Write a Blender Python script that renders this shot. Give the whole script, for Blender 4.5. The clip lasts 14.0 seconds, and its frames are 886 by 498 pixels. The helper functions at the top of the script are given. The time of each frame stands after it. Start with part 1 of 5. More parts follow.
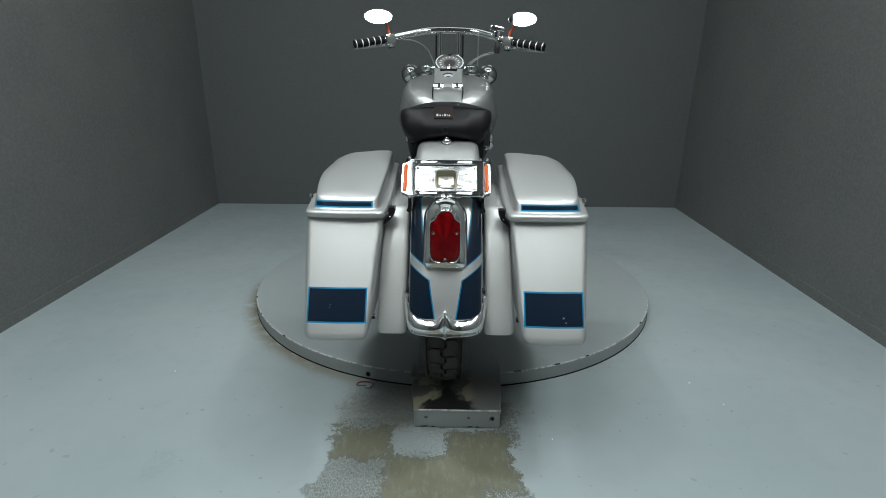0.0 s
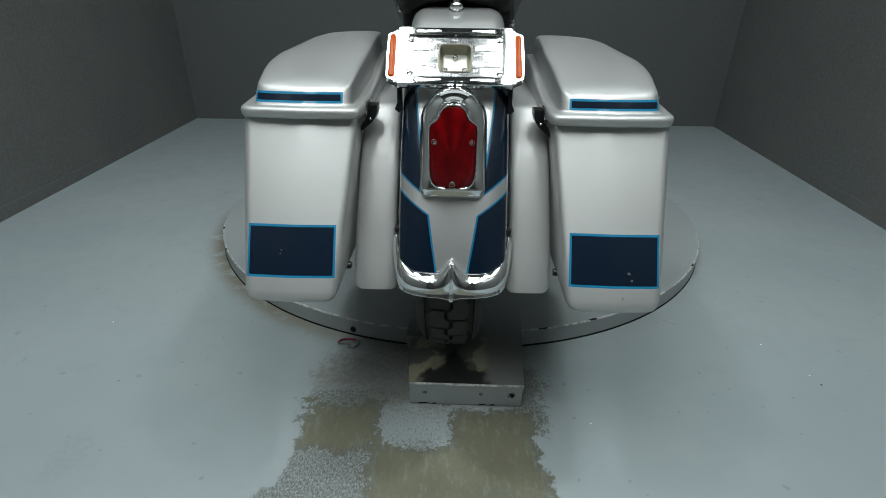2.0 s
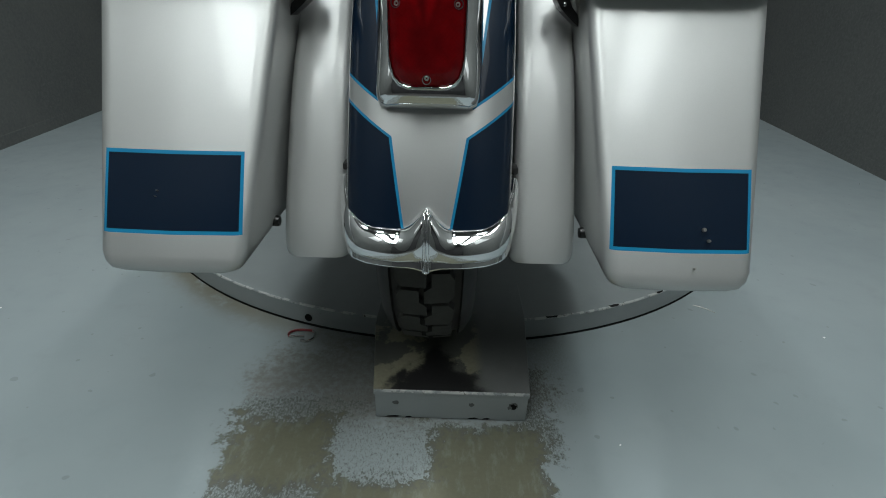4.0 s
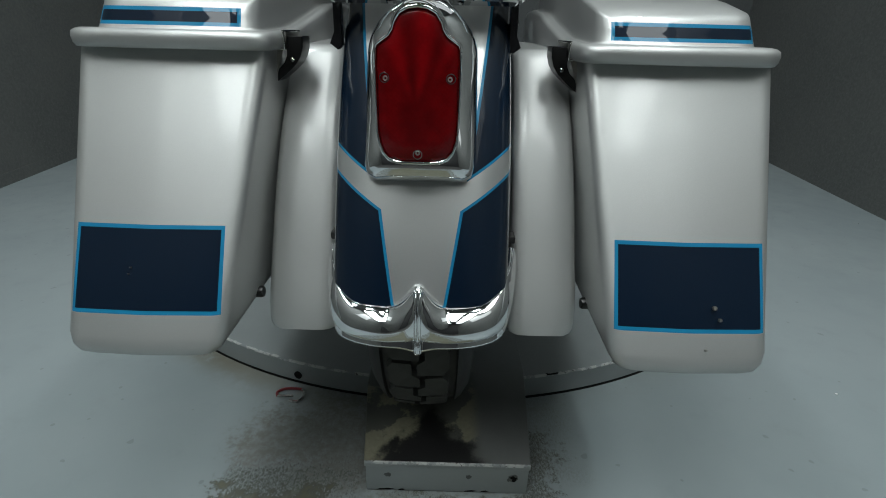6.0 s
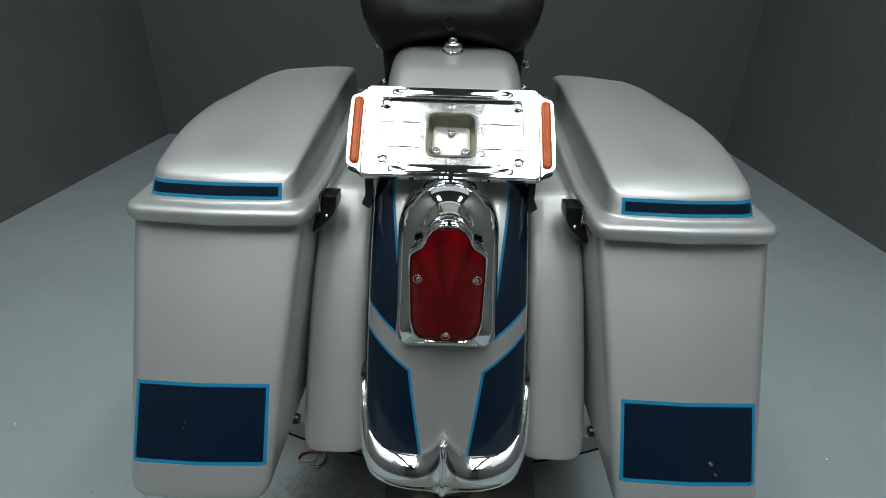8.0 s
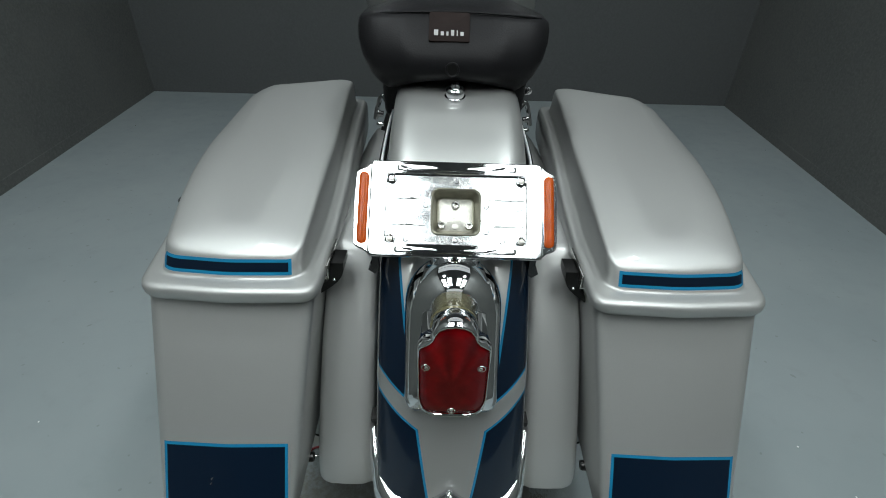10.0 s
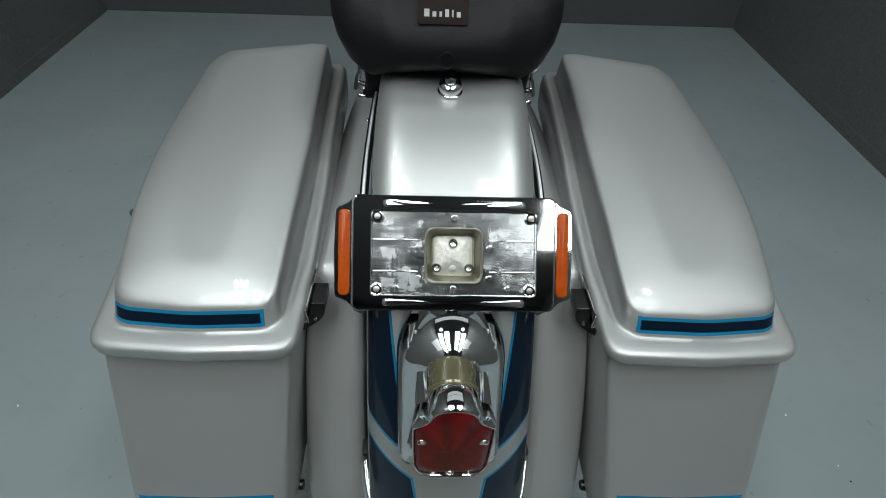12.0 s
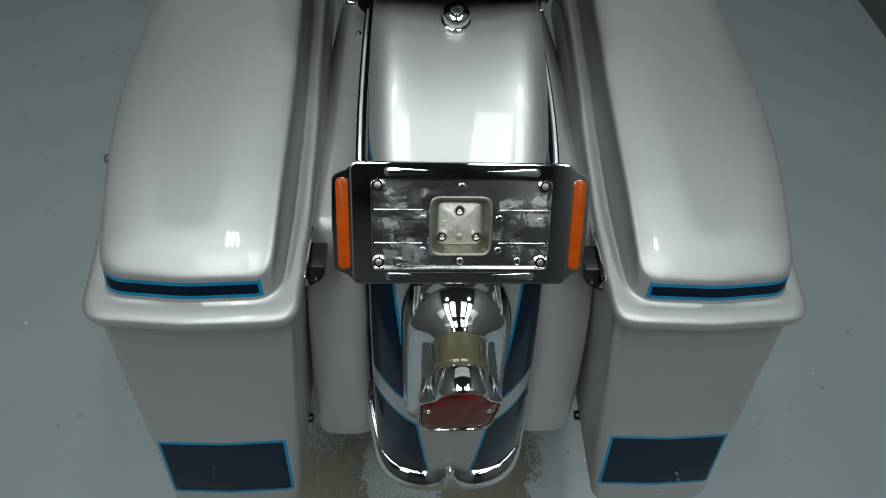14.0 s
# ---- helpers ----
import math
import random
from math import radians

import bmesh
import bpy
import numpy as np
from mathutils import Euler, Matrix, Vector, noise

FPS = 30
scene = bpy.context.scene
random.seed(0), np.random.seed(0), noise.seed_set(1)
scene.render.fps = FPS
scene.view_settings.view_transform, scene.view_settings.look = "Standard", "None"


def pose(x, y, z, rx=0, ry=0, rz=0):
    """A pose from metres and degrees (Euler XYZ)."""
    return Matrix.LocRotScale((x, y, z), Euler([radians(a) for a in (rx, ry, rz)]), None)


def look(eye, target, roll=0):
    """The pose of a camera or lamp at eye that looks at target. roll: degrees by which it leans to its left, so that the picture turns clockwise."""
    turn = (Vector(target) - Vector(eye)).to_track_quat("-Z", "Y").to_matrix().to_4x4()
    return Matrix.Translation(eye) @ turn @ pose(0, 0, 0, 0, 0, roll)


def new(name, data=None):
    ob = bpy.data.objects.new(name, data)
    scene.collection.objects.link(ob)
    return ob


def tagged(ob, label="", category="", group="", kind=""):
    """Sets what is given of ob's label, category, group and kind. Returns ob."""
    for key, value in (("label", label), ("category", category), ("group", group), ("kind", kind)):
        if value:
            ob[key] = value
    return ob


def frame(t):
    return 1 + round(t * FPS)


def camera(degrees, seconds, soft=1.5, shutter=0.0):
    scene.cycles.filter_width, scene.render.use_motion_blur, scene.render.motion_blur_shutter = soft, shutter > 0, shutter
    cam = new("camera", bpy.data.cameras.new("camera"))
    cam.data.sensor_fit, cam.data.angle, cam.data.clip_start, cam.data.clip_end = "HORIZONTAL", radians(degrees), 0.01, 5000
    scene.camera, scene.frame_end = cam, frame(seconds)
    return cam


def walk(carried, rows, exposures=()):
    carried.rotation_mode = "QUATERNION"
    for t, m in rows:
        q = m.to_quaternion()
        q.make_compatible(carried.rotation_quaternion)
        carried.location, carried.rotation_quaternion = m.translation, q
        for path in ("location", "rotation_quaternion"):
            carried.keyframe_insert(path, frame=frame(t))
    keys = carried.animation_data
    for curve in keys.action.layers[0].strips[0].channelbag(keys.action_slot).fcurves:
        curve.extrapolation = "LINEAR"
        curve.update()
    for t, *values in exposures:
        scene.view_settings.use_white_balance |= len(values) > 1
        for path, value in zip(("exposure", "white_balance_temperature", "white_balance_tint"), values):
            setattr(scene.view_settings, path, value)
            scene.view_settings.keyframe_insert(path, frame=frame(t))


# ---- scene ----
cam = camera(84.7, 14.0, soft=1.0)
PATH = [
    (0, (0.0145, 0.1160, 0.9371), (-0.0167, 2.0218, 0.3316), 0.51),
    (0.5, (-0.0110, 0.2205, 0.8845), (-0.0610, 2.1028, 0.2103), 0.51),
    (1, (-0.0040, 0.3010, 0.8436), (-0.0431, 2.1443, 0.0685), 0.48),
    (1.5, (0.0110, 0.4041, 0.8216), (-0.0281, 2.2140, -0.0284), 0.57),
    (2, (0.0075, 0.4951, 0.8070), (-0.0404, 2.2848, -0.0845), 0.76),
    (2.5, (0.0141, 0.5929, 0.7610), (-0.0284, 2.3638, -0.1674), 0.81),
    (2.7, (0.0198, 0.6173, 0.7287), (-0.0157, 2.3862, -0.2039), 0.93),
    (4.8, (0.0246, 0.7657, 0.6266), (0.0184, 2.5495, -0.2778), 1.57),
    (5, (0.0239, 0.7688, 0.6283), (0.0223, 2.5607, -0.2599), 1.47),
    (5.5, (0.0222, 0.7747, 0.6400), (0.0238, 2.5790, -0.2230), 1.50),
    (6, (0.0279, 0.7818, 0.6625), (0.0205, 2.6068, -0.1554), 1.43),
    (6.5, (0.0198, 0.8067, 0.7189), (0.0052, 2.6241, -0.1159), 1.55),
    (7, (0.0085, 0.8191, 0.7639), (-0.0136, 2.6334, -0.0775), 1.55),
    (7.5, (0.0053, 0.8190, 0.8063), (-0.0142, 2.6294, -0.0435), 1.63),
    (8, (-0.0007, 0.8174, 0.8535), (-0.0154, 2.6136, -0.0260), 1.68),
    (8.2, (-0.0043, 0.8135, 0.8723), (-0.0119, 2.6036, -0.0197), 1.71),
    (10.3, (-0.0168, 0.8791, 0.9994), (0.0024, 2.5471, -0.1039), 1.94),
    (10.5, (-0.0164, 0.8828, 1.0012), (0.0065, 2.5690, -0.0741), 1.98),
    (11, (-0.0225, 0.9205, 1.0204), (0.0136, 2.5495, -0.1393), 2.13),
    (11.5, (-0.0318, 0.9584, 1.0234), (0.0252, 2.5052, -0.2431), 2.48),
    (12, (-0.0268, 1.0145, 1.0514), (0.0462, 2.4808, -0.3067), 2.85),
    (12.5, (-0.0306, 1.0464, 1.0628), (0.0402, 2.4309, -0.3787), 3.19),
    (13, (-0.0327, 1.0709, 1.0721), (0.0471, 2.3707, -0.4459), 3.61),
    (13.5, (-0.0346, 1.0848, 1.0746), (0.0515, 2.2883, -0.5204), 3.87),
    (14, (-0.0371, 1.0951, 1.0801), (0.0636, 2.1995, -0.5843), 4.61),
]
walk(cam, [(t, look(eye, target, roll)) for t, eye, target, roll in PATH],
     exposures=[(0, 0.05), (1.5, -0.1), (2.7, -0.25), (5, -0.36), (8, -0.40), (10.5, -0.43), (12.5, -0.72), (14, -0.94)])

# ---- world and lamps ----
world = bpy.data.worlds.new("world")
scene.world = world
world.use_nodes = True
world.node_tree.nodes["Background"].inputs["Color"].default_value = (0.02, 0.022, 0.024, 1)
world.node_tree.nodes["Background"].inputs["Strength"].default_value = 0.3

CEILING = 3.5
# wide panels behind, and slim three-tube fixtures over the bike
PANELS = [(-0.56, 0.08, 0.48, 2.1, 19.0), (0.56, 0.08, 0.48, 2.1, 14.0), (-1.26, -0.4, 0.48, 2.7, 28.0), (1.24, -0.4, 0.48, 2.7, 19.5)]
TUBES = [(s * 1.1 + k * 0.07, 1.52, 0.03, 0.30, 9.5) for s in (-1, 1) for k in (-1, 0, 1)]
FILL = [(0.0, y, 3.62, 0.72, 3.2) for y in (2.95, 3.75)]    # added dim fill panels over the front of the bike, no known source
for px, py, wide, long, watts in PANELS + TUBES + FILL:
    lamp = bpy.data.lights.new("ceiling_lamp", "AREA")
    lamp.shape, lamp.size, lamp.size_y = "RECTANGLE", wide, long
    lamp.energy, lamp.color = watts, (0.90, 0.985, 1.0)
    new("ceiling_lamp", lamp).matrix_world = pose(px, py, CEILING - 0.045)

# ---- materials ----
def nodes_of(name):
    mat = bpy.data.materials.new(name)
    mat.use_nodes = True
    nt = mat.node_tree
    return mat, nt, nt.nodes["Principled BSDF"]


def put(nt, socket, value):
    if isinstance(value, bpy.types.NodeSocket):
        nt.links.new(value, socket)
    elif isinstance(value, (tuple, list)) and len(value) == 3 and socket.type == "RGBA":
        socket.default_value = (*value, 1)
    else:
        socket.default_value = value


def calc(nt, op, a, b=0.0, c=None, clamp=False):
    n = nt.nodes.new("ShaderNodeMath")
    n.operation, n.use_clamp = op, clamp
    put(nt, n.inputs[0], a)
    put(nt, n.inputs[1], b)
    if c is not None:
        put(nt, n.inputs[2], c)
    return n.outputs[0]


def ramp(nt, value, lo, hi):
    """0 below lo, 1 above hi, smooth between."""
    n = nt.nodes.new("ShaderNodeMapRange")
    n.interpolation_type = "SMOOTHSTEP"
    put(nt, n.inputs["Value"], value)
    put(nt, n.inputs["From Min"], lo)
    put(nt, n.inputs["From Max"], hi)
    return n.outputs["Result"]


def mix(nt, f, a, b):
    n = nt.nodes.new("ShaderNodeMix")
    n.data_type = "RGBA"
    put(nt, n.inputs[0], f)
    put(nt, n.inputs[6], a)
    put(nt, n.inputs[7], b)
    return n.outputs[2]


def where(nt):
    """Object coordinates and their x, y, z."""
    tc = nt.nodes.new("ShaderNodeTexCoord")
    sp = nt.nodes.new("ShaderNodeSeparateXYZ")
    nt.links.new(tc.outputs["Object"], sp.inputs[0])
    return tc.outputs["Object"], sp.outputs[0], sp.outputs[1], sp.outputs[2]


def speckle(nt, vec, scale, detail=4.0, rough=0.6, stretch=None):
    if stretch:
        m = nt.nodes.new("ShaderNodeMapping")
        m.inputs["Scale"].default_value = stretch
        nt.links.new(vec, m.inputs["Vector"])
        vec = m.outputs[0]
    n = nt.nodes.new("ShaderNodeTexNoise")
    nt.links.new(vec, n.inputs["Vector"])
    n.inputs["Scale"].default_value = scale
    n.inputs["Detail"].default_value = detail
    n.inputs["Roughness"].default_value = rough
    return n.outputs[0]


def relief(nt, bsdf, height, strength, distance=0.001):
    b = nt.nodes.new("ShaderNodeBump")
    b.inputs["Strength"].default_value = strength
    b.inputs["Distance"].default_value = distance
    put(nt, b.inputs["Height"], height)
    nt.links.new(b.outputs[0], bsdf.inputs["Normal"])


def simple(name, colour, rough, metal=0.0, coat=0.0, var=0.08, scale=60.0, bump=0.0, spec=0.5):
    mat, nt, b = nodes_of(name)
    vec, *_ = where(nt)
    f = speckle(nt, vec, scale)
    put(nt, b.inputs["Base Color"], mix(nt, f, tuple(c * (1 - var) for c in colour), tuple(min(1, c * (1 + var)) for c in colour)))
    g = speckle(nt, vec, scale * 0.2)
    put(nt, b.inputs["Roughness"], calc(nt, "MULTIPLY_ADD", g, rough * 0.3, rough * 0.85))
    b.inputs["Metallic"].default_value = metal
    b.inputs["Coat Weight"].default_value = coat
    b.inputs["Coat Roughness"].default_value = 0.04
    b.inputs["Specular IOR Level"].default_value = spec
    if bump:
        relief(nt, b, f, bump)
    return mat


SILVER, NAVY, SKY = (0.450, 0.458, 0.449), (0.0013, 0.0060, 0.0150), (0.008, 0.16, 0.30)


def box_field(nt, u, a, b, v, c, d):
    """Distance inward from the edges of a rectangle, positive inside."""
    e = calc(nt, "MINIMUM", calc(nt, "SUBTRACT", u, a), calc(nt, "SUBTRACT", b, u))
    f = calc(nt, "MINIMUM", calc(nt, "SUBTRACT", v, c), calc(nt, "SUBTRACT", d, v))
    return calc(nt, "MINIMUM", e, f)


def car_paint(name, graphic=None, border=0.0035, base=SILVER, rough=0.46, lacquer=0.02, centre=0.0, shine=1.0, metal=0.74):
    """Silver metallic paint under lacquer, with a navy graphic edged in light blue where graphic() is positive."""
    mat, nt, b = nodes_of(name)
    vec, x, y, z = where(nt)
    flake = speckle(nt, vec, 1400.0, 2.0)
    cloud = speckle(nt, vec, 5.0, 3.0)
    col = mix(nt, flake, tuple(c * 0.9 for c in base), tuple(c * 1.1 for c in base))
    if graphic:
        field = graphic(nt, calc(nt, "ABSOLUTE", calc(nt, "SUBTRACT", x, centre)), y, z)
        blue = ramp(nt, field, 0.0, 0.0004)
        navy = ramp(nt, field, border, border + 0.0004)
        col = mix(nt, navy, mix(nt, blue, col, SKY), mix(nt, flake, NAVY, tuple(c * 1.5 for c in NAVY)))
        metal = calc(nt, "MULTIPLY_ADD", blue, -metal, metal)
    put(nt, b.inputs["Base Color"], col)
    put(nt, b.inputs["Metallic"], metal)
    put(nt, b.inputs["Roughness"], calc(nt, "MULTIPLY_ADD", cloud, 0.10, rough - 0.02))
    b.inputs["Specular IOR Level"].default_value = 0.08
    b.inputs["Coat Weight"].default_value = shine
    b.inputs["Coat Roughness"].default_value = lacquer
    relief(nt, b, flake, 0.06, 0.0004)
    return mat


def bag_graphic(nt, x, y, z):
    f = box_field(nt, x, 0.189, 0.3355, z, 0.3645, 0.4425)
    return calc(nt, "MINIMUM", f, calc(nt, "SUBTRACT", 1.262, y))


def lid_graphic(nt, x, y, z):
    f = box_field(nt, x, 0.184, 0.3335, z, 0.6215, 0.6390)
    return calc(nt, "MINIMUM", f, calc(nt, "SUBTRACT", 1.336, y))


def fender_graphic(nt, x, y, z):
    low = calc(nt, "SUBTRACT", x, calc(nt, "MULTIPLY_ADD", z, 0.165, -0.0368))
    under = calc(nt, "SUBTRACT", calc(nt, "MULTIPLY_ADD", x, 0.60, 0.4366), z)
    over = calc(nt, "SUBTRACT", z, calc(nt, "MULTIPLY_ADD", x, 0.58, 0.4600))
    edge = calc(nt, "MAXIMUM", calc(nt, "MULTIPLY_ADD", z, 0.14, -0.0235), calc(nt, "MULTIPLY_ADD", z, 0.62, -0.347))
    flank = calc(nt, "SUBTRACT", x, edge)
    return calc(nt, "MAXIMUM", calc(nt, "MINIMUM", low, under), calc(nt, "MINIMUM", over, flank))


M_BAG = car_paint("bag_paint", bag_graphic, lacquer=0.10, shine=0.6)
M_LID = car_paint("lid_paint", lid_graphic, lacquer=0.02, shine=0.5)
M_FENDER = car_paint("fender_paint", fender_graphic, 0.003, rough=0.38, centre=0.003)
M_PANEL = car_paint("panel_paint", rough=0.55, lacquer=0.20, metal=0.55)
M_TANK = car_paint("tank_paint", base=(0.27, 0.28, 0.272), rough=0.36, lacquer=0.05)
M_CHROME = simple("chrome", (0.80, 0.81, 0.82), 0.045, 1.0, var=0.03, scale=9.0)
M_CHROME_WORN = simple("worn_chrome", (0.66, 0.66, 0.64), 0.16, 1.0, var=0.15, scale=45.0, bump=0.05)
def hazed_chrome():
    """Chrome dulled by polish smears and rubbing."""
    mat, nt, b = nodes_of("hazed_chrome")
    vec, x, y, z = where(nt)
    smear = speckle(nt, vec, 22.0, 5.0, 0.65, (1.0, 3.0, 3.0))
    fine = speckle(nt, vec, 160.0, 3.0)
    scratch = speckle(nt, vec, 90.0, 4.0, 0.7, (1.0, 0.25, 0.25))
    put(nt, b.inputs["Base Color"], mix(nt, ramp(nt, fine, 0.35, 0.65), (0.56, 0.58, 0.60), (0.70, 0.71, 0.71)))
    b.inputs["Metallic"].default_value = 1.0
    put(nt, b.inputs["Roughness"], calc(nt, "ADD", calc(nt, "MULTIPLY", calc(nt, "MULTIPLY", ramp(nt, smear, 0.42, 0.75), ramp(nt, scratch, 0.3, 0.6)), 0.30), calc(nt, "MULTIPLY_ADD", fine, 0.06, 0.13)))
    relief(nt, b, fine, 0.05)
    return mat


M_HAZE = hazed_chrome()
M_STEEL = simple("steel", (0.42, 0.41, 0.38), 0.38, 1.0, var=0.15, scale=120.0, bump=0.1)
M_ALLOY = simple("cast_alloy", (0.27, 0.26, 0.205), 0.45, 0.8, var=0.3, scale=130.0, bump=0.5)
M_GRIP = simple("grip_rubber", (0.008, 0.008, 0.008), 0.6, var=0.2, scale=90.0, spec=0.15)
M_CONSOLE = simple("brushed_chrome", (0.52, 0.53, 0.53), 0.36, 0.8, var=0.06, scale=60.0)
M_BOXFLOOR = simple("worn_cast_plate", (0.62, 0.61, 0.56), 0.42, 0.75, var=0.28, scale=260.0, bump=0.5)
M_SATIN = simple("satin_aluminium", (0.86, 0.87, 0.88), 0.32, 0.45, var=0.04, scale=40.0)
M_RUBBER = simple("rubber", (0.02, 0.02, 0.02), 0.55, var=0.3, scale=90.0, bump=0.1, spec=0.35)
M_GLOSSRUBBER = simple("glossy_rubber", (0.006, 0.006, 0.006), 0.3, var=0.2, scale=90.0, spec=0.4)
M_TREAD = simple("dusty_tread", (0.046, 0.046, 0.043), 0.7, var=0.35, scale=40.0, bump=0.1, spec=0.25)
M_BLACK = simple("black_enamel", (0.012, 0.012, 0.014), 0.25, coat=0.3)
M_LEATHER = simple("black_leather", (0.010, 0.010, 0.011), 0.42, var=0.3, scale=420.0, bump=0.25, spec=0.11)
M_TAG = simple("brown_tag", (0.016, 0.0105, 0.0095), 0.7, var=0.2, scale=300.0, bump=0.2, spec=0.12)
M_THREAD = simple("grey_thread", (0.36, 0.36, 0.36), 0.6)
M_DIAL = simple("dial_face", (0.10, 0.10, 0.10), 0.4)
M_DIAL_RED = simple("dial_centre", (0.018, 0.010, 0.010), 0.4)
M_WHITE = simple("white_marks", (0.75, 0.75, 0.74), 0.5)
M_CHIP = simple("chipped_edge", (0.42, 0.43, 0.42), 0.5)
M_CABLE = simple("grey_cable", (0.16, 0.17, 0.17), 0.45)
M_ORANGE = simple("orange_reflection", (0.55, 0.09, 0.03), 0.3, coat=0.5)
M_RED_METAL = simple("red_anodised", (0.30, 0.06, 0.065), 0.3, 0.8)
M_MIRROR = simple("mirror_glass", (0.9, 0.92, 0.95), 0.01, 1.0, var=0.0)


def plastic_lens(name, colour, deep, ribs, bump=0.35):
    """Coloured clear plastic: lacquer-smooth outside, moulded ribs inside."""
    mat, nt, b = nodes_of(name)
    vec, x, y, z = where(nt)
    r = ribs(nt, x, y, z)
    f = speckle(nt, vec, 70.0, 3.0)
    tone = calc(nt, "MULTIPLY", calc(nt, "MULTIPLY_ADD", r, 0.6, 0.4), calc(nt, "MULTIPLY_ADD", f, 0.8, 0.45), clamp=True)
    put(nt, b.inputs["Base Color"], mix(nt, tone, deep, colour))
    b.inputs["Roughness"].default_value = 0.2
    b.inputs["Specular IOR Level"].default_value = 0.15
    b.inputs["Coat Weight"].default_value = 0.15
    b.inputs["Coat Roughness"].default_value = 0.03
    relief(nt, b, r, bump, 0.0015)
    return mat


def fan_ribs(nt, x, y, z):
    a = calc(nt, "ARCTAN2", x, calc(nt, "SUBTRACT", z, 0.548))
    fan = calc(nt, "MULTIPLY_ADD", calc(nt, "SINE", calc(nt, "MULTIPLY", a, 16.0)), 0.5, 0.5)
    up = ramp(nt, calc(nt, "SUBTRACT", z, calc(nt, "MULTIPLY", calc(nt, "ABSOLUTE", x), 1.4)), 0.555, 0.575)
    dots = calc(nt, "MULTIPLY", calc(nt, "SINE", calc(nt, "MULTIPLY", x, 1500.0)), calc(nt, "SINE", calc(nt, "MULTIPLY", z, 1500.0)))
    low = calc(nt, "MULTIPLY", calc(nt, "SUBTRACT", 1.0, up), calc(nt, "MULTIPLY_ADD", dots, 0.05, 0.22))
    # dark centre in the colour stands for the bulb and shade behind the lens
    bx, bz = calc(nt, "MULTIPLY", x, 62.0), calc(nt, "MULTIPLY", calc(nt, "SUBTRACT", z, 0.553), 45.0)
    bulb_shade = ramp(nt, calc(nt, "ADD", calc(nt, "MULTIPLY", bx, bx), calc(nt, "MULTIPLY", bz, bz)), 0.15, 1.5)
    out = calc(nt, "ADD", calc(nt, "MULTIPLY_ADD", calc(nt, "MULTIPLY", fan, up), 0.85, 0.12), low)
    return calc(nt, "MULTIPLY", out, calc(nt, "MULTIPLY_ADD", bulb_shade, 0.75, 0.25))


def fine_ribs(nt, x, y, z):
    s = calc(nt, "SINE", calc(nt, "MULTIPLY", calc(nt, "ADD", z, y), 2200.0))
    return calc(nt, "MULTIPLY_ADD", s, 0.13, 0.5)


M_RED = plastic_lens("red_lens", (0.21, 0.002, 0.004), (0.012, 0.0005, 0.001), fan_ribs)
M_AMBER = plastic_lens("amber_lens", (0.52, 0.086, 0.007), (0.19, 0.024, 0.003), fine_ribs, 0.12)
M_WINDOW = simple("aged_clear_plastic", (0.13, 0.12, 0.065), 0.12, 0.2, coat=1.0, var=0.2, scale=80.0)

# grey sprayed wall linings
def lining(name, lo, hi, cloud, bump, flecks=0.4):
    mat, nt, b = nodes_of(name)
    vec, x, y, z = where(nt)
    fine, wide = speckle(nt, vec, 75.0, 6.0, 0.75), speckle(nt, vec, 2.2, 5.0, 0.6)
    blot = speckle(nt, vec, 14.0, 6.0, 0.75)
    col = mix(nt, ramp(nt, fine, 0.34, 0.70), lo, hi)
    fleck = ramp(nt, speckle(nt, vec, 120.0, 2.0, 0.5), 0.69, 0.73)
    col = mix(nt, calc(nt, "MULTIPLY", fleck, flecks), col, tuple(c * 1.7 for c in hi))
    col = mix(nt, calc(nt, "MULTIPLY", ramp(nt, wide, 0.35, 0.7), 0.35), col, cloud)
    col = mix(nt, calc(nt, "MULTIPLY", ramp(nt, blot, 0.6, 0.75), 0.3), col, tuple(c * 0.6 for c in lo))
    put(nt, b.inputs["Base Color"], col)
    b.inputs["Roughness"].default_value = 0.75
    b.inputs["Specular IOR Level"].default_value = 0.3
    relief(nt, b, calc(nt, "ADD", fine, blot), bump, 0.003)
    return mat


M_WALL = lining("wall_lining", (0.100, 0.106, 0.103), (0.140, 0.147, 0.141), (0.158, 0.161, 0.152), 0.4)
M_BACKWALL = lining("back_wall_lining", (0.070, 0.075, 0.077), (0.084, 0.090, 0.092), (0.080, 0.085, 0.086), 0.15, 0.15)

# painted concrete floor: grey-blue paint, worn through to olive concrete in front of the turntable
M_FLOOR, _nt, _b = nodes_of("painted_floor")
_v, _x, _y, _z = where(_nt)
_wide = speckle(_nt, _v, 1.3, 5.0, 0.55)
_mid = speckle(_nt, _v, 14.0, 5.0, 0.6)
_fine = speckle(_nt, _v, 160.0, 3.0, 0.7)
_paint = mix(_nt, ramp(_nt, _wide, 0.3, 0.7), (0.215, 0.252, 0.262), (0.255, 0.290, 0.297))
_paint = mix(_nt, calc(_nt, "MULTIPLY", ramp(_nt, _mid, 0.55, 0.75), 0.25), _paint, (0.195, 0.222, 0.225))
_edge = calc(_nt, "MULTIPLY_ADD", _mid, 0.11, -0.055)
_n1, _n2 = speckle(_nt, _v, 8.0, 4.0, 0.6), speckle(_nt, _v, 75.0, 4.0, 0.7)
_warp = calc(_nt, "ADD", calc(_nt, "MULTIPLY_ADD", _n1, 0.14, -0.07), calc(_nt, "MULTIPLY_ADD", _n2, 0.13, -0.065))
_grit = speckle(_nt, _v, 300.0, 7.0, 0.9, (1.0, 0.5, 1.0))


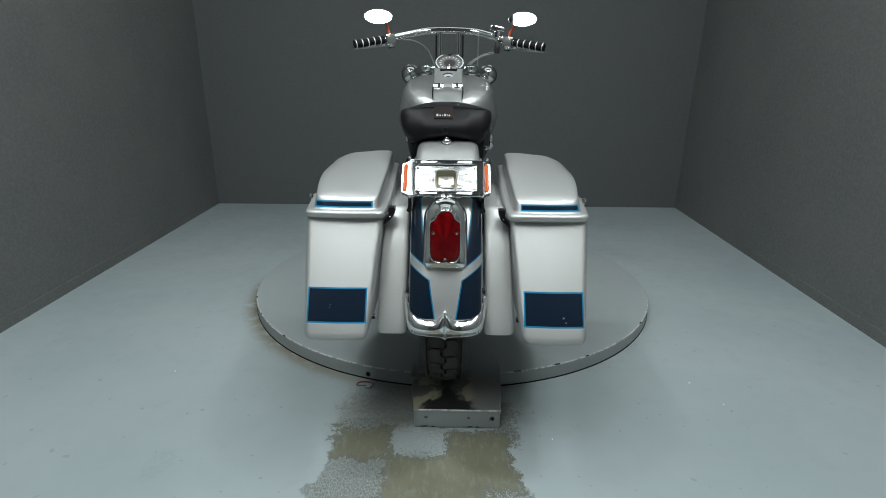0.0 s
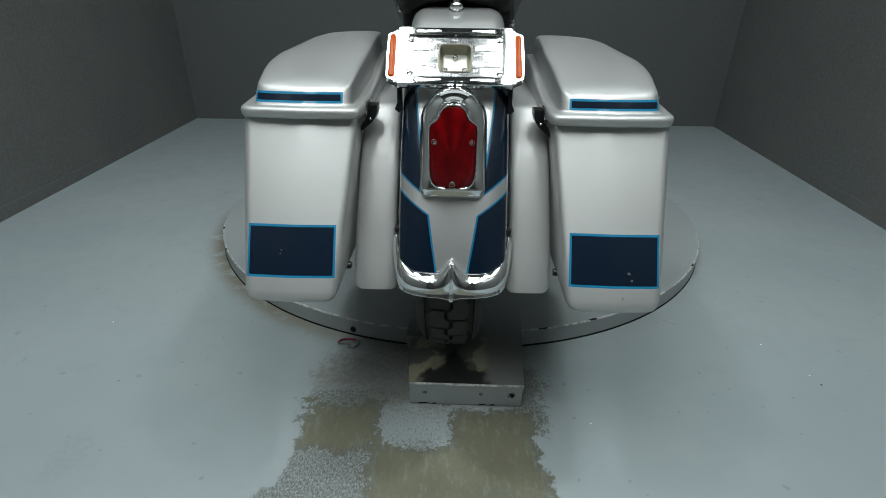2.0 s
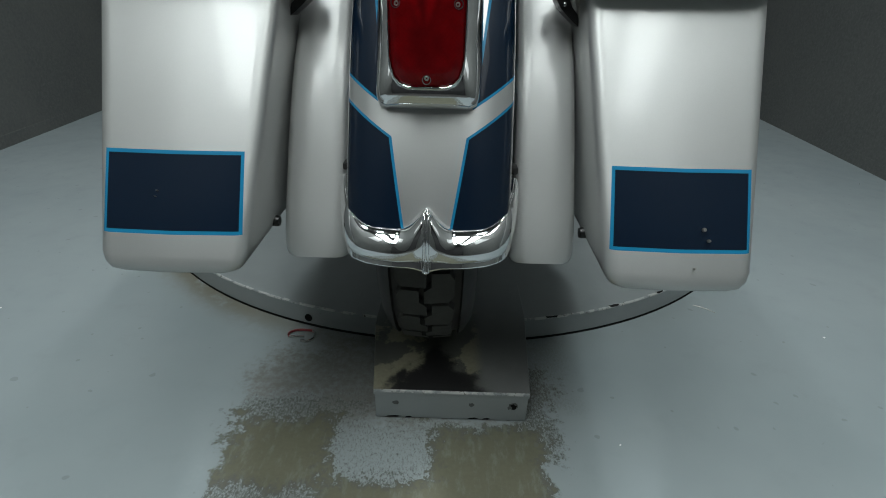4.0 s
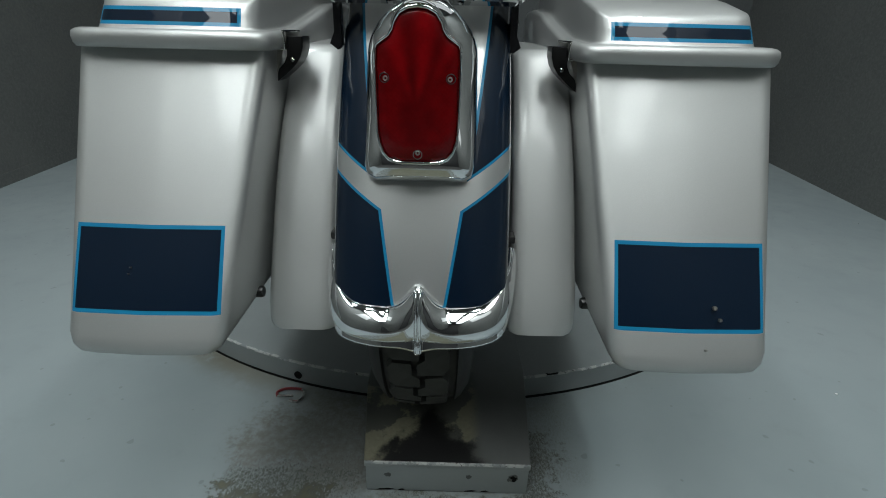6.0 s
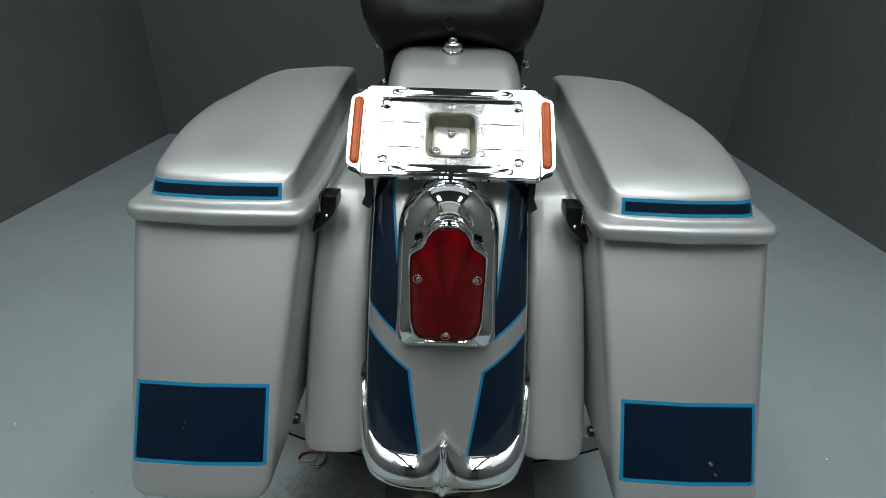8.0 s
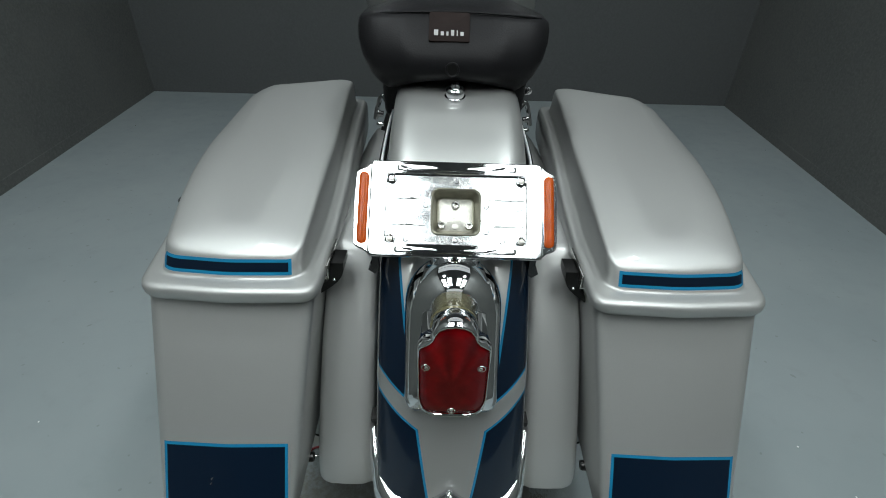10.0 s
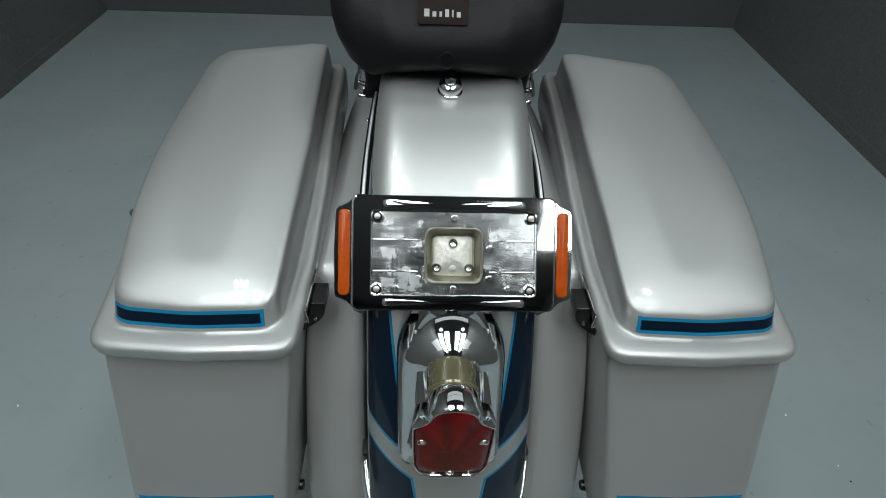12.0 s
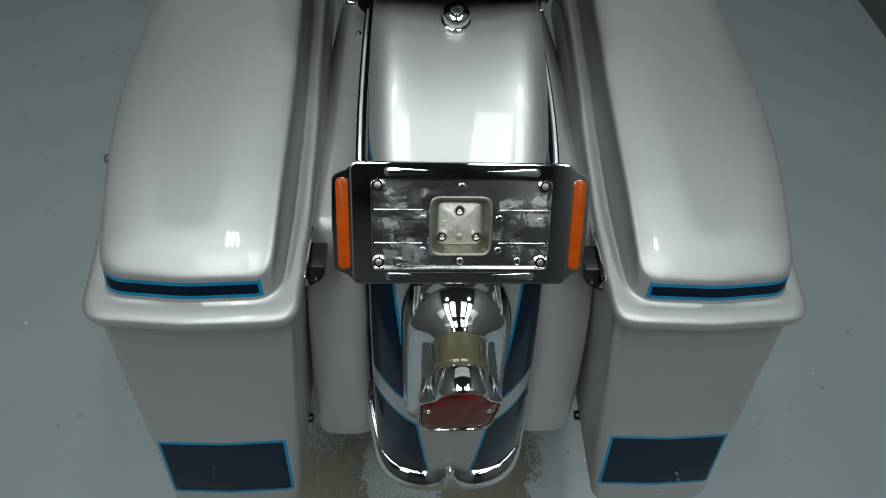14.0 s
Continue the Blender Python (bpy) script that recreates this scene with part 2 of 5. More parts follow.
def region(x0, x1, y0, y1, soft=0.017, edge=None):
    f = box_field(_nt, _x, x0, x1, _y, y0, y1)
    return ramp(_nt, calc(_nt, "ADD", f, edge or _warp), -soft, soft)


def either(*fs):
    out = fs[0]
    for f in fs[1:]:
        out = calc(_nt, "MAXIMUM", out, f)
    return out


_rim = calc(_nt, "ADD", calc(_nt, "MULTIPLY_ADD", _n1, 0.15, -0.075), calc(_nt, "MULTIPLY_ADD", _n2, 0.045, -0.0225))
_worn = either(region(-0.308, 0.200, 0.3, 1.32, 0.006, _rim), region(-0.318, -0.10, 1.26, 1.49, 0.012), region(-0.338, -0.2, 0.3, 1.09, 0.006, _rim), region(0.14, 0.222, 1.235, 1.45, 0.012), region(-0.333, 0.216, -1.5, 1.06, 0.006, _rim))
_bare = either(region(-0.305, -0.160, 1.203, 1.312), region(-0.145, 0.100, 0.2, 1.190), region(0.02, 0.184, 1.10, 1.30), region(-0.155, -0.10, -1.0, 1.05))
_dull = either(region(-0.31, -0.165, 1.37, 1.49, 0.03), region(-0.2, 0.17, 1.31, 1.53, 0.05))
_thr = calc(_nt, "MULTIPLY_ADD", _bare, -0.55, calc(_nt, "MULTIPLY_ADD", region(-0.16, 0.02, 1.2, 1.33, 0.03), 0.07, calc(_nt, "MULTIPLY_ADD", region(-0.35, -0.08, 1.37, 1.68, 0.03), 0.14, 0.475)))
_show = calc(_nt, "MULTIPLY", _worn, ramp(_nt, calc(_nt, "SUBTRACT", _grit, _thr), -0.03, 0.05))
_concrete = mix(_nt, ramp(_nt, _n1, 0.3, 0.7), mix(_nt, _fine, (0.084, 0.085, 0.056), (0.114, 0.113, 0.078)), mix(_nt, _fine, (0.100, 0.101, 0.067), (0.135, 0.133, 0.093)))
_concrete = mix(_nt, _bare, (0.085, 0.090, 0.080), _concrete)
_lift = mix(_nt, calc(_nt, "MULTIPLY", _worn, 0.55), _paint, (0.235, 0.265, 0.268))
_lift = mix(_nt, calc(_nt, "MULTIPLY", _dull, calc(_nt, "MULTIPLY_ADD", ramp(_nt, _n2, 0.35, 0.65), 0.5, 0.4)), _lift, (0.150, 0.148, 0.132))
_streak = calc(_nt, "MULTIPLY", ramp(_nt, speckle(_nt, _v, 60.0, 6.0, 0.75, (1.0, 0.35, 1.0)), 0.50, 0.66), 0.5)
_concrete = mix(_nt, _streak, _concrete, (0.17, 0.185, 0.165))
_c = mix(_nt, _show, _lift, _concrete)
# brown grime at the foot of the turntable
_dx, _dy = calc(_nt, "SUBTRACT", _x, 0.020), calc(_nt, "SUBTRACT", _y, 2.478)
_r = calc(_nt, "SQRT", calc(_nt, "ADD", calc(_nt, "MULTIPLY", _dx, _dx), calc(_nt, "MULTIPLY", _dy, _dy)))
_ring = calc(_nt, "SUBTRACT", 1.0, ramp(_nt, calc(_nt, "ADD", _r, calc(_nt, "MULTIPLY", _edge, 0.9)), 0.957, 1.027))
_side = ramp(_nt, calc(_nt, "MULTIPLY", _x, -1.0), 0.05, 0.5)
_grime = calc(_nt, "MULTIPLY", calc(_nt, "MULTIPLY", _ring, calc(_nt, "MULTIPLY_ADD", _side, 0.88, 0.12)), ramp(_nt, _mid, 0.3, 0.55))
_c = mix(_nt, calc(_nt, "MULTIPLY", _grime, 0.8), _c, (0.12, 0.10, 0.06))
_oil = calc(_nt, "MULTIPLY", ramp(_nt, calc(_nt, "ADD", box_field(_nt, _x, -0.23, 0.27, _y, 1.34, 1.64), calc(_nt, "MULTIPLY", _edge, 1.5)), -0.03, 0.05), ramp(_nt, _grit, 0.42, 0.62))
_c = mix(_nt, calc(_nt, "MULTIPLY", _oil, 0.55), _c, (0.13, 0.125, 0.11))
# a faint footprint and long pale scuffs
_fx, _fy = calc(_nt, "MULTIPLY", calc(_nt, "ADD", _x, 0.75), 17.0), calc(_nt, "MULTIPLY", calc(_nt, "SUBTRACT", _y, 1.15), 9.0)
_fr = calc(_nt, "ADD", calc(_nt, "MULTIPLY", _fx, _fx), calc(_nt, "MULTIPLY", _fy, _fy))
_foot = calc(_nt, "MULTIPLY", calc(_nt, "SUBTRACT", 1.0, ramp(_nt, calc(_nt, "ADD", _fr, calc(_nt, "MULTIPLY", _edge, 6.0)), 0.2, 0.5)), ramp(_nt, _n2, 0.35, 0.6))
_c = mix(_nt, calc(_nt, "MULTIPLY", _foot, 0.22), _c, (0.15, 0.17, 0.165))
_scuff = calc(_nt, "MULTIPLY", ramp(_nt, speckle(_nt, _v, 3.2, 6.0, 0.7, (1.0, 0.22, 1.0)), 0.58, 0.68), ramp(_nt, _n2, 0.4, 0.65))
_c = mix(_nt, calc(_nt, "MULTIPLY", _scuff, 0.3), _c, (0.30, 0.33, 0.335))
_drop = ramp(_nt, speckle(_nt, _v, 38.0, 1.0, 0.5), 0.735, 0.75)
_c = mix(_nt, calc(_nt, "MULTIPLY", _drop, 0.4), _c, (0.12, 0.13, 0.13))
put(_nt, _b.inputs["Base Color"], _c)
put(_nt, _b.inputs["Roughness"], calc(_nt, "MULTIPLY_ADD", _show, 0.25, calc(_nt, "MULTIPLY_ADD", _mid, 0.2, 0.32)))
_b.inputs["Specular IOR Level"].default_value = 0.4
relief(_nt, _b, calc(_nt, "ADD", calc(_nt, "MULTIPLY", _fine, 0.3), calc(_nt, "MULTIPLY", _show, -0.5)), 0.25, 0.001)


def deck_paint(name, worn):
    """Grey deck paint; worn: scuffed through to olive metal with a black tyre stain."""
    mat, nt, b = nodes_of(name)
    vec, x, y, z = where(nt)
    mid, fine = speckle(nt, vec, 16.0, 4.0, 0.6), speckle(nt, vec, 130.0, 4.0, 0.7)
    col = mix(nt, mid, (0.19, 0.212, 0.215), (0.25, 0.272, 0.275))
    chips = ramp(nt, fine, 0.70, 0.74)
    col = mix(nt, chips, col, (0.07, 0.07, 0.065))
    if worn:
        top = ramp(nt, z, 0.059, 0.0605)
        blot = ramp(nt, speckle(nt, vec, 13.0, 6.0, 0.62), 0.49, 0.53)
        tan = mix(nt, fine, (0.14, 0.135, 0.095), (0.25, 0.24, 0.17))
        dark = mix(nt, mid, (0.055, 0.058, 0.050), (0.095, 0.098, 0.085))
        left = ramp(nt, calc(nt, "ADD", x, calc(nt, "MULTIPLY", mid, 0.08)), 0.15, 0.10)
        scuff = mix(nt, blot, dark, tan)
        field = mix(nt, calc(nt, "SUBTRACT", 1.0, ramp(nt, x, 0.075, 0.10)), mix(nt, mid, (0.10, 0.105, 0.10), (0.15, 0.155, 0.15)), scuff)
        cx = calc(nt, "MULTIPLY", calc(nt, "SUBTRACT", x, 0.015), 1.0)
        wide = calc(nt, "MULTIPLY_ADD", calc(nt, "SUBTRACT", 1.425, y), 0.75, 0.01)
        tri_f = calc(nt, "SUBTRACT", wide, calc(nt, "ADD", calc(nt, "ABSOLUTE", cx), calc(nt, "MULTIPLY", speckle(nt, vec, 30.0, 5.0, 0.65), 0.10)))
        col2 = mix(nt, ramp(nt, tri_f, -0.065, -0.035), field, (0.012, 0.012, 0.012))
        back = ramp(nt, y, 1.64, 1.46)
        col = mix(nt, calc(nt, "MULTIPLY", top, back), col, col2)
    put(nt, b.inputs["Base Color"], col)
    put(nt, b.inputs["Roughness"], calc(nt, "MULTIPLY_ADD", mid, 0.2, 0.35))
    relief(nt, b, fine, 0.2, 0.0008)
    return mat


def worn_edge():
    """Deck paint rubbed through in an uneven broken line to pale metal and dark specks."""
    mat, nt, b = nodes_of("worn_edge")
    vec, x, y, z = where(nt)
    f, g = speckle(nt, vec, 38.0, 6.0, 0.75), speckle(nt, vec, 170.0, 4.0, 0.7)
    col = mix(nt, ramp(nt, f, 0.44, 0.54), (0.215, 0.238, 0.24), (0.42, 0.43, 0.42))
    col = mix(nt, calc(nt, "MULTIPLY", ramp(nt, g, 0.58, 0.66), ramp(nt, f, 0.38, 0.5)), col, (0.06, 0.055, 0.05))
    put(nt, b.inputs["Base Color"], col)
    b.inputs["Roughness"].default_value = 0.5
    relief(nt, b, g, 0.3, 0.0006)
    return mat


M_WORN = worn_edge()
M_DECK = deck_paint("deck_paint", False)
M_RAMP = deck_paint("ramp_paint", True)
M_SCUFF = simple("dark_scuff", (0.075, 0.082, 0.080), 0.6, var=0.6, scale=260.0, bump=0.2)
M_GAP = simple("dark_gap", (0.006, 0.006, 0.006), 0.8, spec=0.1)
M_CEILING = simple("ceiling_paint", (0.12, 0.124, 0.124), 0.8, scale=8.0)
M_BOUNCE = simple("bounce_white", (0.46, 0.465, 0.46), 0.6, scale=8.0)
M_DARKFLOOR = simple("dark_floor", (0.05, 0.05, 0.048), 0.7, var=0.2, scale=12.0)
M_REAR = simple("rear_paint", (0.02, 0.021, 0.022), 0.7, scale=8.0)
M_FRAME = simple("lamp_frame", (0.6, 0.6, 0.6), 0.5)


def diffuser(name, strength):
    mat, nt, b = nodes_of(name)
    b.inputs["Base Color"].default_value = (0.8, 0.8, 0.8, 1)
    b.inputs["Emission Color"].default_value = (0.95, 1.0, 0.98, 1)
    b.inputs["Emission Strength"].default_value = strength
    return mat


M_DIFFUSER, M_FILL = diffuser("lamp_diffuser", 6.0), diffuser("fill_diffuser", 0.34)

# ---- mesh helpers ----
def finish(name, bm, mat, parent=None, label="", angle=40, place=None):
    bmesh.ops.remove_doubles(bm, verts=bm.verts, dist=1e-6)
    bmesh.ops.recalc_face_normals(bm, faces=bm.faces)
    me = bpy.data.meshes.new(name)
    bm.to_mesh(me)
    bm.free()
    me.materials.append(mat)
    me.shade_smooth()
    me.set_sharp_from_angle(angle=radians(angle))
    ob = new(name, me)
    if place is not None:
        ob.matrix_basis = place
    if parent is not None:
        ob.parent = parent
        if parent.type == "EMPTY":
            ob.matrix_parent_inverse = Matrix.Translation(parent.location).inverted()
    return tagged(ob, label)


def part(name, bm, mat, parent, label="", angle=40):
    return finish(name, bm, mat, parent, label, angle)


def fillet(corners, n=5):
    """A closed outline through (x, y, radius) corners, each rounded with n + 1 points."""
    out = []
    k = len(corners)
    for i in range(k):
        p, a, b = Vector(corners[i][:2]), Vector(corners[i - 1][:2]), Vector(corners[(i + 1) % k][:2])
        r = corners[i][2]
        u, v = (a - p).normalized(), (b - p).normalized()
        ang = u.angle(v)
        t = min(r / math.tan(ang / 2), (a - p).length * 0.49, (b - p).length * 0.49)
        for j in range(n + 1):
            s = j / n
            q0, q1 = p + u * t, p + v * t
            out.append((1 - s) ** 2 * q0 + 2 * s * (1 - s) * p + s ** 2 * q1)
    return out


def loft(bm, rings, cap0=True, cap1=True, closed=True):
    rows = [[bm.verts.new(p) for p in ring] for ring in rings]
    n = len(rows[0])
    for a, b in zip(rows, rows[1:]):
        for i in range(n if closed else n - 1):
            j = (i + 1) % n
            try:
                bm.faces.new((a[i], a[j], b[j], b[i]))
            except ValueError:
                pass
    for cap, row in ((cap0, rows[0]), (cap1, rows[-1])):
        if cap:
            mid = bm.verts.new(sum((v.co for v in row), Vector()) / n)
            for i in range(n):
                bm.faces.new((row[i], row[(i + 1) % n], mid))
    return rows


def smooth_path(pts, n=6):
    """Points on a curve through pts (Catmull-Rom)."""
    pts = [Vector(p) for p in pts]
    ext = [2 * pts[0] - pts[1], *pts, 2 * pts[-1] - pts[-2]]
    out = []
    for i in range(1, len(ext) - 2):
        a, b, c, d = ext[i - 1:i + 3]
        for j in range(n):
            t = j / n
            out.append(0.5 * (2 * b + (c - a) * t + (2 * a - 5 * b + 4 * c - d) * t * t + (3 * b - a - 3 * c + d) * t ** 3))
    out.append(pts[-1])
    return out


def tube(bm, pts, r, seg=10, n=6, flat=1.0):
    path = smooth_path(pts, n) if n > 1 else [Vector(p) for p in pts]
    rings, ref = [], None
    for i, p in enumerate(path):
        d = (path[min(i + 1, len(path) - 1)] - path[max(i - 1, 0)]).normalized()
        if ref is None:
            ref = d.orthogonal().normalized()
        ref = (ref - d * ref.dot(d)).normalized()
        side = d.cross(ref)
        rr = r(i / (len(path) - 1)) if callable(r) else r
        rings.append([p + (ref * math.cos(a) + side * math.sin(a) * flat) * rr for a in (2 * math.pi * k / seg for k in range(seg))])
    loft(bm, rings)
    return bm


def lathe(bm, profile, m, seg=24, cap0=True, cap1=True):
    """profile: (radius, height) pairs round the local z of m."""
    rings = [[m @ Vector((r * math.cos(a), r * math.sin(a), h)) for a in (2 * math.pi * k / seg for k in range(seg))] for r, h in profile]
    loft(bm, rings, cap0, cap1)
    return bm


def aim(p, d, up=(0, 0, 1)):
    """A pose at p whose z axis points along d."""
    return Matrix.Translation(p) @ Vector(d).to_track_quat("Z", "Y").to_matrix().to_4x4()


def slab(bm, outline, m, z0, z1, bevel=0.0):
    """A plate: a 2D outline in m's xy plane from z0 to z1, its upper edge bevelled."""
    c = sum((Vector(p) for p in outline), Vector((0, 0))) / len(outline)
    size = max((Vector(p) - c).length for p in outline)
    rings = [[m @ Vector((p[0], p[1], z0)) for p in outline]]
    if bevel:
        k = 1 - bevel / size
        rings.append([m @ Vector((p[0], p[1], z1 - bevel)) for p in outline])
        rings.append([m @ Vector((c[0] + (p[0] - c[0]) * (0.3 * k + 0.7), c[1] + (p[1] - c[1]) * (0.3 * k + 0.7), z1 - bevel * 0.3)) for p in outline])
        rings.append([m @ Vector((c[0] + (p[0] - c[0]) * k, c[1] + (p[1] - c[1]) * k, z1)) for p in outline])
    else:
        rings.append([m @ Vector((p[0], p[1], z1)) for p in outline])
    loft(bm, rings)
    return bm


def block(bm, lo, hi, bevel=0.0, m=None):
    """A box from lo to hi, its edges bevelled."""
    m = m or Matrix()
    b2 = bmesh.new()
    bmesh.ops.create_cube(b2, size=1)
    for v in b2.verts:
        v.co = Vector([lo[i] + (v.co[i] + 0.5) * (hi[i] - lo[i]) for i in range(3)])
    if bevel:
        bmesh.ops.bevel(b2, geom=b2.edges[:], offset=bevel, segments=2, affect="EDGES", profile=0.5)
    idx = {}
    for v in b2.verts:
        idx[v] = bm.verts.new(m @ v.co)
    for f in b2.faces:
        bm.faces.new([idx[v] for v in f.verts])
    b2.free()
    return bm


def rect(w, h, r, n=4):
    return fillet([(-w / 2, -h / 2, r), (w / 2, -h / 2, r), (w / 2, h / 2, r), (-w / 2, h / 2, r)], n)


def ball(bm, c, r, seg=16, squash=(1, 1, 1), m=None):
    m = m or Matrix()
    rings = []
    for i in range(1, seg // 2):
        a = math.pi * i / (seg // 2)
        rings.append([m @ (Vector(c) + Vector((r * squash[0] * math.sin(a) * math.cos(b), r * squash[1] * math.sin(a) * math.sin(b), r * squash[2] * math.cos(a))))
                      for b in (2 * math.pi * k / seg for k in range(seg))])
    loft(bm, rings)
    return bm

# ---- the booth ----
BACK, FRONT, END, H = 4.342, -2.7, 0.3, CEILING


def back_y(x):
    return BACK + 0.0135 * x


def side_x(y, s):
    return 2.052 - 0.098 * (4.315 - y) if s < 0 else 2.003 - 0.104 * (4.369 - y)


def setting(name, bm, mat, label, category, angle=30):
    return tagged(finish(name, bm, mat, None, label, angle), label, category, kind="structure")


# unseen floor part, made dark to cut light bounced onto the rear faces
bm = bmesh.new()
block(bm, (-2.4, FRONT - 0.2, -0.12), (2.4, -0.4, -0.004))
setting("floor_behind", bm, M_DARKFLOOR, "added dark floor out of view, keeps bounced light low", "floor")
bm = bmesh.new()
block(bm, (-2.4, -0.4, -0.12), (2.4, BACK + 0.2, 0.0))
setting("floor", bm, M_FLOOR, "grey-blue painted concrete floor, worn bare in front of the turntable", "floor")

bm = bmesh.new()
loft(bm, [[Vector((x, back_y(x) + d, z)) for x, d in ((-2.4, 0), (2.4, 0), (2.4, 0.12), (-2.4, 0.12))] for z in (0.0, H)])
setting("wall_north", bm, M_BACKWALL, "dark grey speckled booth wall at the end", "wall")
# unseen closing wall, set near and almost black to keep reflections dark
bm = bmesh.new()
block(bm, (-2.4, FRONT - 0.12, 0.0), (2.4, FRONT, H))
setting("wall_south", bm, M_REAR, "unseen near-black wall closing the booth", "wall")
for name, s in (("wall_west", -1), ("wall_east", 1)):
    bm = bmesh.new()
    plan = [(s * side_x(FRONT, s), FRONT), (s * side_x(BACK, s), BACK + 0.05), (s * (side_x(BACK, s) + 0.12), BACK + 0.05), (s * (side_x(FRONT, s) + 0.12), FRONT)]
    loft(bm, [[Vector((x, y, z)) for x, y in plan] for z in (0.0, H)])
    setting(name, bm, M_WALL, "dark grey speckled booth side wall, rough sprayed lining", "wall")
    # unseen white reflector panel, added for bright reflections in paint and chrome
    bm = bmesh.new()
    plan = [(s * (side_x(y, s) - d), y) for y, d in ((-0.6, 0.0), (END, 0.0), (END, 0.02), (-0.6, 0.02))]
    loft(bm, [[Vector((x, y, z)) for x, y in plan] for z in (2.15, 3.3)])
    setting("bounce_panel", bm, M_BOUNCE, "added white panel out of view, brightens reflections", "wall panel")
    bm = bmesh.new()
    inner = [(s * (side_x(y, s) - d), y) for y, d in ((FRONT, 0.0), (BACK + 0.02, 0.0), (BACK + 0.02, 0.006), (FRONT, 0.006))]
    loft(bm, [[Vector((x, y, z)) for x, y in inner] for z in (0.0, 0.052)])
    setting("baseboard", bm, M_WALL, "low dark grey edging strip at the wall foot", "baseboard")
bm = bmesh.new()
block(bm, (-2.4, FRONT - 0.2, H), (2.4, BACK + 0.2, H + 0.1))
setting("ceiling", bm, M_CEILING, "grey painted booth ceiling", "ceiling")

# ceiling lamps and the added fill panels
def lamp_case(lamp, px, py, w, l):
    bm = bmesh.new()
    for lo, hi in (((-w, -l), (-w + 0.02, l)), ((w - 0.02, -l), (w, l)), ((-w + 0.02, -l), (w - 0.02, -l + 0.02)), ((-w + 0.02, l - 0.02), (w - 0.02, l))):
        block(bm, (px + lo[0], py + lo[1], CEILING - 0.04), (px + hi[0], py + hi[1], CEILING))
    part("frame", bm, M_FRAME, lamp)


for px, py, wide, long, watts in PANELS + FILL:
    dim = wide > 1
    lamp = tagged(new("ceiling_light"), "added fill panel on the ceiling, dimly lit" if dim else "flat white rectangular ceiling light panel, switched on", "ceiling light", "ceiling lights of the booth")
    lamp.location = (px, py, CEILING)
    w, l = wide / 2 + 0.02, long / 2 + 0.02
    lamp_case(lamp, px, py, w, l)
    bm = bmesh.new()
    block(bm, (px - w + 0.021, py - l + 0.021, CEILING - 0.03), (px + w - 0.021, py + l - 0.021, CEILING - 0.022))
    part("diffuser", bm, M_FILL if dim else M_DIFFUSER, lamp)
for k in (1, 4):
    px, py, wide, long, watts = TUBES[k]
    lamp = tagged(new("tube_light"), "slim white ceiling fixture with three lit tubes", "ceiling light", "tube lights over the motorcycle")
    lamp.location = (px, py, CEILING)
    lamp_case(lamp, px, py, 0.115, long / 2 + 0.03)
    for j in (-1, 0, 1):
        bm = bmesh.new()
        tube(bm, [(px + j * 0.07, py - long / 2, CEILING - 0.02), (px + j * 0.07, py + long / 2, CEILING - 0.02)], 0.012, 10, 1)
        part("tube", bm, M_DIFFUSER, lamp)

# ---- turntable ----
TX, TY, TR, TZ = 0.020, 2.478, 0.947, 0.050
turntable = tagged(new("turntable"), "round grey painted display turntable with a scuffed rim", "turntable")
turntable.location = (TX, TY, 0)
bm = bmesh.new()
prof = [(TR - 0.012, 0.003), (TR - 0.0015, 0.003), (TR, 0.0045), (TR, TZ - 0.002), (TR - 0.002, TZ), (TR * 0.5, TZ)]
lathe(bm, prof, Matrix.Translation((TX, TY, 0)), 160)
part("deck", bm, M_DECK, turntable)
bm = bmesh.new()
lathe(bm, [(TR - 0.02, 0.004), (TR + 0.0005, 0.004), (TR + 0.0015, 0.0025), (TR + 0.002, 0.0)], Matrix.Translation((TX, TY, 0)), 160)
part("base_ring", bm, M_GAP, turntable, "thin black ring under the rim")
# lifting socket in the rim
bm = bmesh.new()
d = Vector((-0.254 - TX, 1.602 - TY, 0)).normalized()
c = Vector((TX, TY, 0.019)) + d * (TR - 0.004)
lathe(bm, [(0.0085, 0.0), (0.0085, 0.0062), (0.0065, 0.0066), (0.0055, 0.0055), (0.001, 0.0055)], aim(c, d), 14)
part("rim_socket", bm, M_GAP, turntable, "dark rusty bolt socket in the rim")
random.seed(5)
for k in range(26):
    a = math.radians(random.uniform(200, 335))
    bm = bmesh.new()
    w = random.uniform(0.003, 0.014)
    m = Matrix.Translation((TX, TY, TZ)) @ Matrix.Rotation(a, 4, "Z") @ Matrix.Translation((TR - 0.0022, 0, 0))
    out = [(random.uniform(-0.0035, 0.0), -w), (0.0024, -w * 0.7), (0.0026, w * 0.6), (-0.001, w), (random.uniform(-0.004, -0.001), w * 0.2)]
    slab(bm, out, m, -0.001, 0.0004)
    part("paint_chip", bm, M_CHIP if k % 3 else M_GAP, turntable)

# thin worn line along the upper edge
bm = bmesh.new()
rows = []
for k in range(121):
    a = radians(196 + 148 * k / 120)
    rows.append([Vector((TX + r * math.cos(a), TY + r * math.sin(a), z)) for r, z in ((TR + 0.0003, TZ - 0.0034), (TR + 0.0004, TZ - 0.0016), (TR - 0.0016, TZ + 0.0003), (TR - 0.0042, TZ + 0.0003))])
loft(bm, rows, False, False, closed=False)
part("worn_edge", bm, M_WORN, turntable, "upper edge rubbed through to pale metal")

